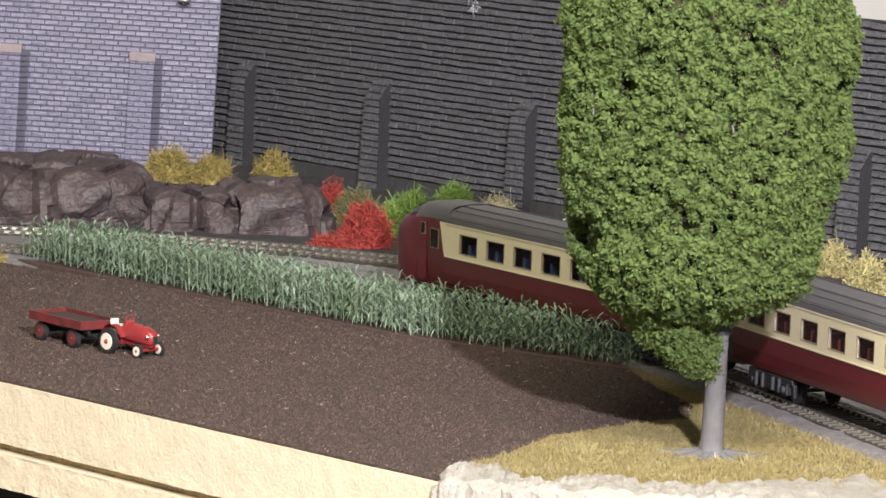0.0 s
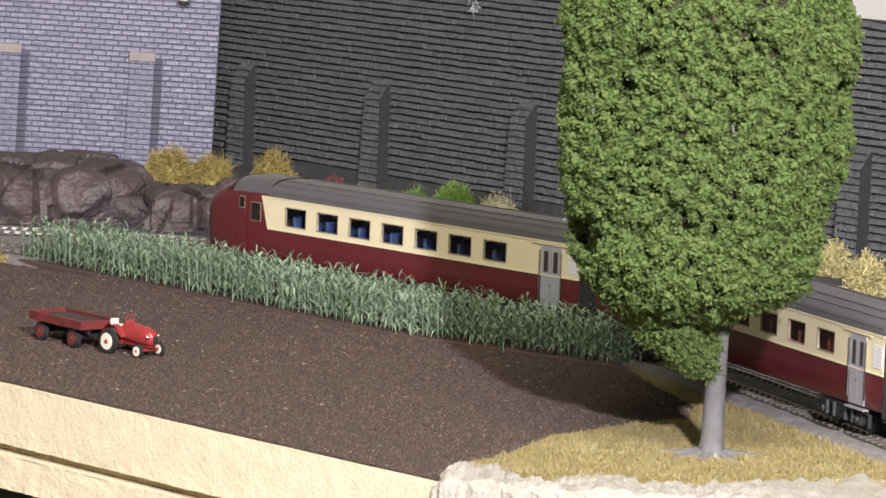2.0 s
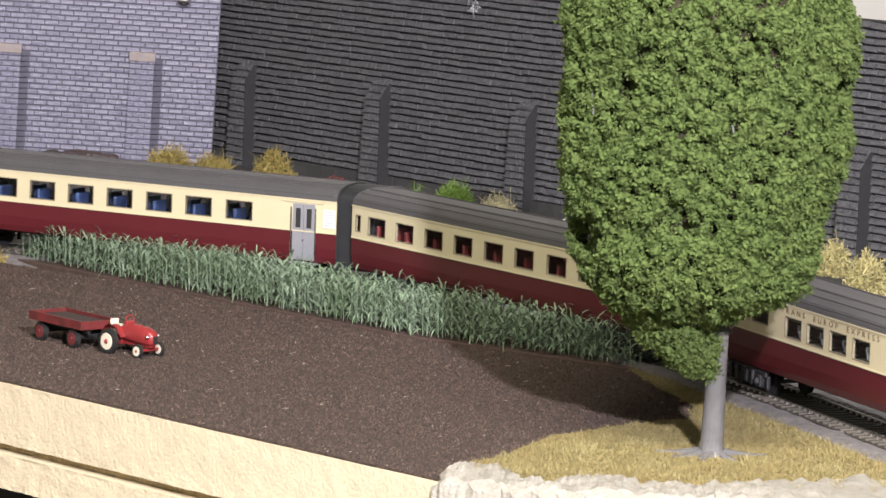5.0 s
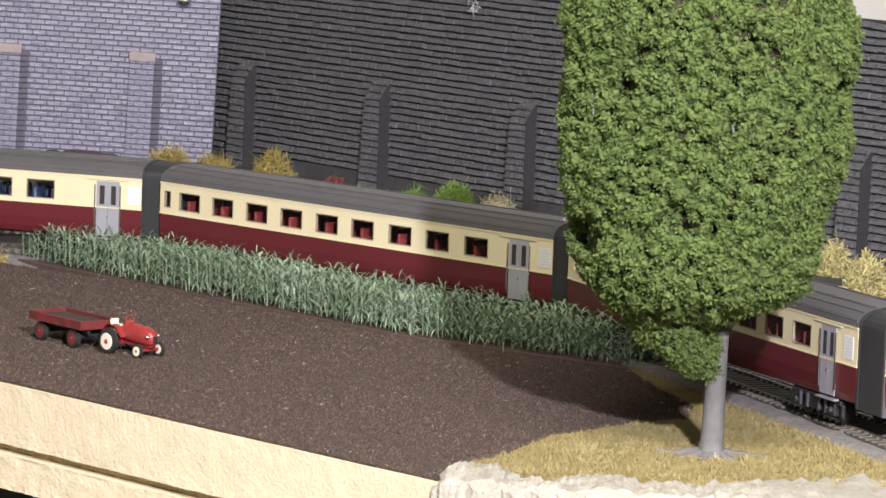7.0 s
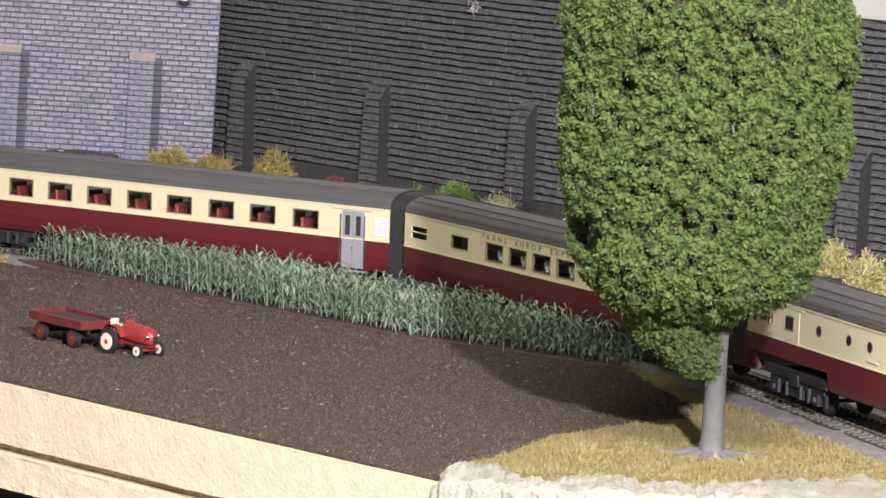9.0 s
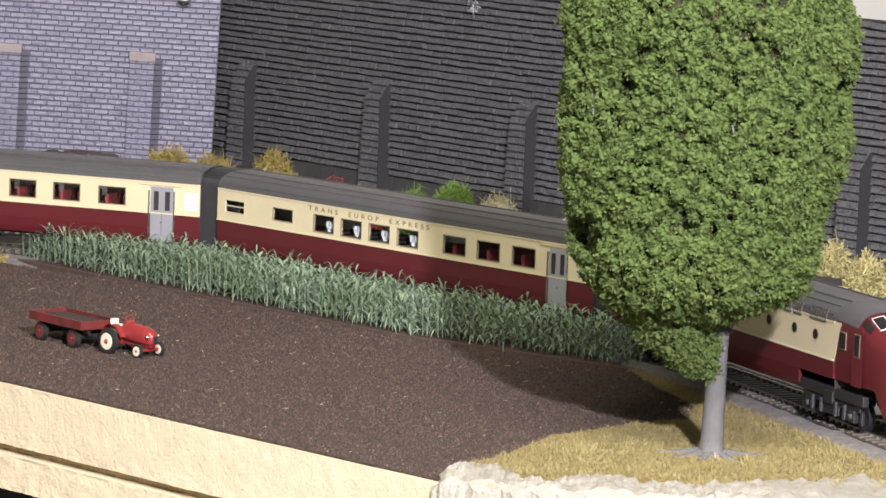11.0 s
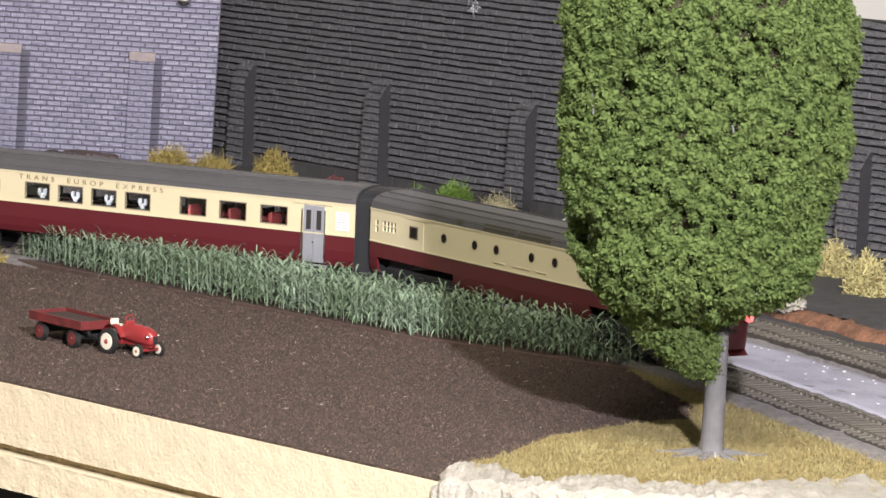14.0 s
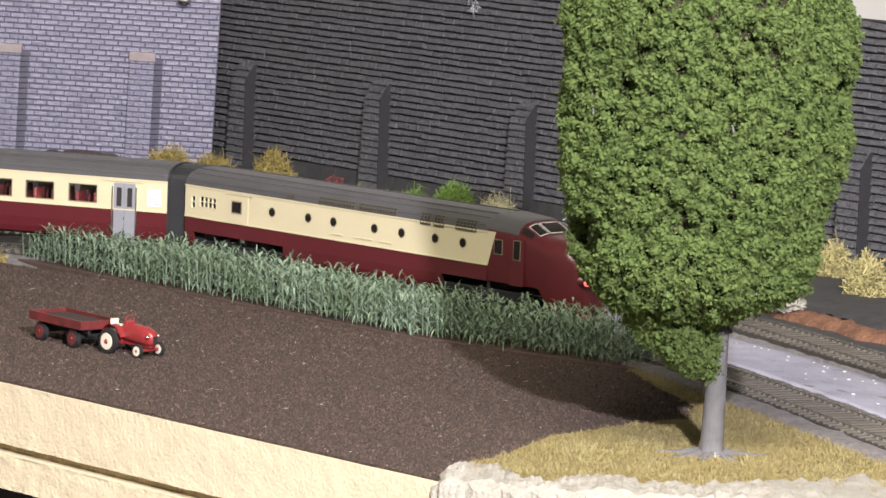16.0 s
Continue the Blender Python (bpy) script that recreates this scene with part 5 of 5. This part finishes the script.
def build_train():
    """Four coupled cars; x points the way they go, y to the near side, z from the rail head."""
    cars = []
    # leading control car
    n = new_car("dark red and cream control car leading the express train")
    wins = [(x, 0.0152, 0.0282, 0.0376) for x in (0.0575, 0.0348, 0.0122, -0.0106, -0.0335, -0.0562, -0.0792)]
    body0 = 0.0770
    car_shell(n, BACK, body0, [(x - w / 2, x + w / 2, a, b) for x, w, a, b in wins])
    for w in wins:
        add_window(n, *w)
    add_door(n, -0.1095, -0.1217)
    add_sign(n, -0.1262, -0.1335 + 0.0006)
    add_seats(n, [0.066, 0.049, 0.043, 0.026, 0.020, 0.004, -0.002, -0.019, -0.025, -0.042, -0.048, -0.064, -0.071, -0.087], SEATBLUE)
    for s in (1, -1):
        y = s * HW
        v = [(body0, y * 1.001, ZL), (body0, y * 1.001, ZT), (body0 + 0.0055, y * 1.001, ZT), (body0 + 0.0008, y * 1.001, ZL)]
        v2 = [(a, b * 0.99, c) for a, b, c in v]
        part("cream_corner", (v + v2, [(0, 1, 2, 3), (7, 6, 5, 4), (0, 4, 5, 1), (1, 5, 6, 2), (2, 6, 7, 3), (3, 7, 4, 0)]), CREAM, n)
        for xa, xb, za, zb in ((0.0826, 0.0898, 0.0286, 0.0378), (0.0943, 0.0985, 0.0340, 0.0398)):
            f = part("cab_window", bars([(xa, xb, y, y + s * 0.0003, za, zb)]), FRAME, n)
            part("pane", bars([(xa + .0004, xb - .0004, y + s * 0.0003, y + s * 0.0004, za + .0004, zb - .0004)]), GLOSS, f)
        part("cab_door", bars([(0.0930, 0.0998, y, y + s * 0.00012, 0.0130, 0.0402)]), RED, n)
    build_nose(n, 1, body0, 0.0535, 3.8, False, CAB_TOP)
    bellows(n, BACK - 0.0215, BACK)
    cars.append((n, add_bogie(n, 0.088, 0.028) + add_bogie(n, -0.098, 0.028)))

    # coach
    a = new_car("dark red and cream passenger coach with nine windows")
    wins = [(0.1245, 0.0046, 0.0290, 0.0372)] + [(x, 0.0151, 0.0284, 0.0374) for x in (0.1085, 0.0848, 0.0606, 0.0365, 0.0121, -0.0119, -0.0368, -0.0610, -0.0859)]
    car_shell(a, BACK, FRONT, [(x - w / 2, x + w / 2, q, b) for x, w, q, b in wins])
    for w in wins:
        add_window(a, *w)
    add_door(a, -0.1070, -0.1192)
    add_sign(a, -0.1252, -0.1325)
    add_seats(a, [0.117, 0.101, 0.093, 0.077, 0.069, 0.053, 0.045, 0.029, 0.020, 0.004, -0.004, -0.020, -0.029, -0.045, -0.053, -0.069, -0.078, -0.094], SEATRED)
    bellows(a, BACK - 0.0215, BACK)
    cars.append((a, add_bogie(a, 0.098, 0.028) + add_bogie(a, -0.098, 0.028)))

    # dining car
    d = new_car("dark red and cream dining car with brown lettering")
    wins = [(0.0503, 0.0151, 0.0279, 0.0365), (0.0304, 0.0151, 0.0279, 0.0365), (0.0105, 0.0151, 0.0279, 0.0365), (-0.0095, 0.0151, 0.0279, 0.0365),
            (-0.0418, 0.0156, 0.0281, 0.0370), (-0.0647, 0.0156, 0.0281, 0.0371), (-0.0881, 0.0156, 0.0281, 0.0372)]
    small = [(0.1168, 0.0153, 0.0300, 0.0365, 0, True), (0.0805, 0.0150, 0.0300, 0.0364, 0, False)]
    car_shell(d, BACK, FRONT, [(w[0] - w[1] / 2, w[0] + w[1] / 2, w[2], w[3]) for w in wins + small])
    for w in wins + small:
        add_window(d, *w)
    add_door(d, -0.1050, -0.1165)
    add_sign(d, -0.1228, -0.1302)
    add_seats(d, [-0.034, -0.050, -0.057, -0.073, -0.080, -0.096], SEATRED)
    for x in (0.0498, 0.0299, 0.0100, -0.0100):
        for s in (1, -1):
            y = s * 0.0125
            t = part("dining_table", bars([(x - 0.005, x + 0.005, s * 0.004, s * 0.0148, 0.0278, 0.0285), (x - 0.0006, x + 0.0006, y - .0006, y + .0006, 0.0210, 0.0278)]), DARKIN, d)
            if s < 0:
                continue
            bm = boxes((x - 0.0009, x + 0.0009, y - 0.0009, y + 0.0009, 0.0285, 0.0300), (x - 0.0019, x + 0.0019, y - 0.0008, y + 0.0008, 0.0300, 0.0309),
                       (x - 0.0022, x - 0.0010, y - 0.0009, y + 0.0009, 0.0309, 0.0333), (x + 0.0010, x + 0.0022, y - 0.0009, y + 0.0009, 0.0309, 0.0333), bev=0.0002)
            part("table_lamp", bm, GREYTEXT, t, "white two-armed table lamp")
    bellows(d, BACK - 0.0215, BACK)
    for s in (1, -1):
        cu = bpy.data.curves.new("lettering", "FONT")
        cu.body, cu.size, cu.align_x, cu.extrude, cu.space_character, cu.space_word = "TRANS EUROP EXPRESS", 0.0033, "CENTER", 0.00006, 1.75, 3.0
        tmp = bpy.data.objects.new("lettering_curve", cu)
        scene.collection.objects.link(tmp)
        me = bpy.data.meshes.new_from_object(tmp.evaluated_get(bpy.context.evaluated_depsgraph_get()))
        bpy.data.objects.remove(tmp)
        xs = [v.co.x for v in me.vertices]
        k = 0.0859 / (max(xs) - min(xs))
        o = (max(xs) + min(xs)) / 2
        for v in me.vertices:
            v.co.x = (v.co.x - o) * k
        me.materials.append(BROWNTEXT)
        tx = new("lettering", me)
        tx.parent = d
        tx.matrix_basis = pose(0.0187, s * (HW + 0.0001), 0.0377, 90, 0, 180 if s > 0 else 0)
        tagged(tx, "raised brown lettering along the cornice")
    cars.append((d, add_bogie(d, 0.098, 0.028) + add_bogie(d, -0.098, 0.028)))

    # motor car at the end
    e = new_car("dark red and cream motor car with red tail lamps lit")
    k = 0.003
    back = -0.0835 + k
    small = [(0.1240, 0.0036, 0.0300, 0.0364, 0, True), (0.1101 + k, 0.0124, 0.0312, 0.0366, 3, True)]
    car_shell(e, back, FRONT, [(w[0] - w[1] / 2, w[0] + w[1] / 2, w[2], w[3]) for w in small],
              ((0.058, 0.124, 0.0187), (back, -0.0510, 0.0187)))
    for w in small:
        add_window(e, *w)
    for s in (1, -1):
        y = s * HW
        dr = part("service_door", bars([(0.0835, 0.0985, y, y + s * 0.00025, 0.0264, 0.0395)]), CREAM, e)
        part("rain_strip", bars([(0.0800, 0.0995, y, y + s * 0.0005, 0.0398, 0.0403)]), CREAM, e)
        f = part("door_window", bars([(0.0878, 0.0952, y + s * .00025, y + s * 0.0005, 0.0308, 0.0369)]), FRAME, dr)
        part("pane", bars([(0.0884, 0.0946, y + s * 0.0005, y + s * 0.0006, 0.0314, 0.0363)]), GLOSS, f)
        for x in (0.0631, 0.0374, 0.0197, -0.0086, -0.0270, -0.0495, -0.0677):
            bm = bmesh.new()
            cyl(bm, (x + k, y - s * 0.0004, 0.0343), (x + k, y + s * 0.0002, 0.0343), 0.0023, seg=24)
            pw = part("porthole", bm, FRAME, e)
            bm = bmesh.new()
            cyl(bm, (x + k, y, 0.0343), (x + k, y + s * 0.0003, 0.0343), 0.0019, seg=24)
            part("pane", bm, GLOSS, pw)
        for xa, xb in ((0.0125, 0.0215), (-0.0035, 0.0050), (-0.0210, -0.0120), (-0.0075, -0.0045)):
            part("grab_strip", bars([(xa + k, xb + k, y, y + s * 0.0004, 0.0284, 0.0288)]), CREAM, e)
        for xa, xb, za, zb in ((0.0474, 0.0527, 0.0428, 0.0446), (0.0054, 0.0305, 0.0420, 0.0450), (-0.0231, 0.0023, 0.0420, 0.0450),
                               (-0.0458, -0.0396, 0.0400, 0.0450), (-0.0547, -0.0486, 0.0400, 0.0450), (-0.0761, -0.0631, 0.0402, 0.0450)):
            num = max(3, int((xb - xa) / 0.0019))
            hs = [za + (zb - za) * i / 5 for i in range(6)]

            def skin(x0, x1, out, lo=0, hi=5):
                ys = [float(np.interp(z, (0.039, ZT, 0.0430, 0.0449, 0.0468), (HW, HW, 0.01605, 0.0152, 0.0130))) + out for z in hs]
                pr = [(s * yy, z) for yy, z in zip(ys[lo:hi + 1], hs[lo:hi + 1])]
                return extrude(pr + [(s * (abs(yy) - 0.0006), z) for yy, z in pr[::-1]], x0 + k, x1 + k)
            g = part("roof_vent", skin(xa, xb, 0.00025), DARKIN, e)
            slats = [skin(xa + (xb - xa) * i / num - .00022, xa + (xb - xa) * i / num + .00022, 0.0005) for i in range(num + 1)]
            for z in (za, (za + zb) / 2, zb):
                yy = float(np.interp(z, (0.039, ZT, 0.0430, 0.0449, 0.0468), (HW, HW, 0.01605, 0.0152, 0.0130)))
                slats.append(bars([(xa + k, xb + k, s * yy - .0004, s * yy + .0005, z - .00016, z + .00016)]))
            part("grille", merge(*slats), VENT, g)
        v = [(back, y * 1.001, ZL), (back, y * 1.001, ZT), (back - 0.0052, y * 1.001, ZT), (back - 0.0004, y * 1.001, ZL)]
        v2 = [(p, q * 0.99, r) for p, q, r in v]
        part("cream_corner", (v + v2, [(0, 1, 2, 3), (7, 6, 5, 4), (0, 4, 5, 1), (1, 5, 6, 2), (2, 6, 7, 3), (3, 7, 4, 0)]), CREAM, e)
        for xa, xb, za, zb in ((-0.0935, -0.0880, 0.0314, 0.0384), (-0.1050, -0.1003, 0.0300, 0.0392)):
            f = part("cab_window", bars([(xa + k, xb + k, y, y + s * 0.0003, za, zb)]), FRAME, e)
            part("pane", bars([(xa + k + .0004, xb + k - .0004, y + s * 0.0003, y + s * 0.0004, za + .0004, zb - .0004)]), GLOSS, f)
        part("cab_door", bars([(-0.1072 + k, -0.0985 + k, y, y + s * 0.00012, 0.0185, 0.0402)]), RED, e)
    build_nose(e, -1, back, 0.0540, 3.6, True, MOTOR_TOP)
    cars.append((e, add_bogie(e, 0.088, 0.036, True) + add_bogie(e, -0.076, 0.036, True)))
    return cars


# ================= build =================
build_room()
build_layout()
build_ballast()
build_tracks()
build_rocks_and_bushes()
build_corn()
build_grass()
build_tree()
build_tractor()
build_wagon()
build_wall_trifles()
TRAIN = build_train()
build_black_wall()
build_brick_wall()


def travelled(t):
    """How far the train's first coupling is along the line at t seconds."""
    return -0.2331 + 0.06175 * t + float(np.interp(t, (0, 4, 6, 8, 10, 12, 14, 16), (0, 0.0, -0.0012, 0.0, 0.0014, 0.0022, 0.0010, -0.0018)))


def motions():
    times = [i * 0.4 for i in range(41)]
    turns = [i * 16 / 128 for i in range(129)]
    for k, (car, sets) in enumerate(TRAIN):
        rows = []
        for t in times:
            s = travelled(t) - (k - 1) * PITCH
            a, b = on_line(s), on_line(s - PITCH)
            m, d = (a + b) / 2, a - b
            rows.append((t, pose(m.x, m.y, 0, 0, 0, math.degrees(math.atan2(d.y, d.x)))))
        walk(car, rows)
        for w, x in sets:
            walk(w, [(t, pose(x, 0, 0.0054, 0, math.degrees((travelled(t) + 0.2331) / 0.0054), 0)) for t in turns])


motions()
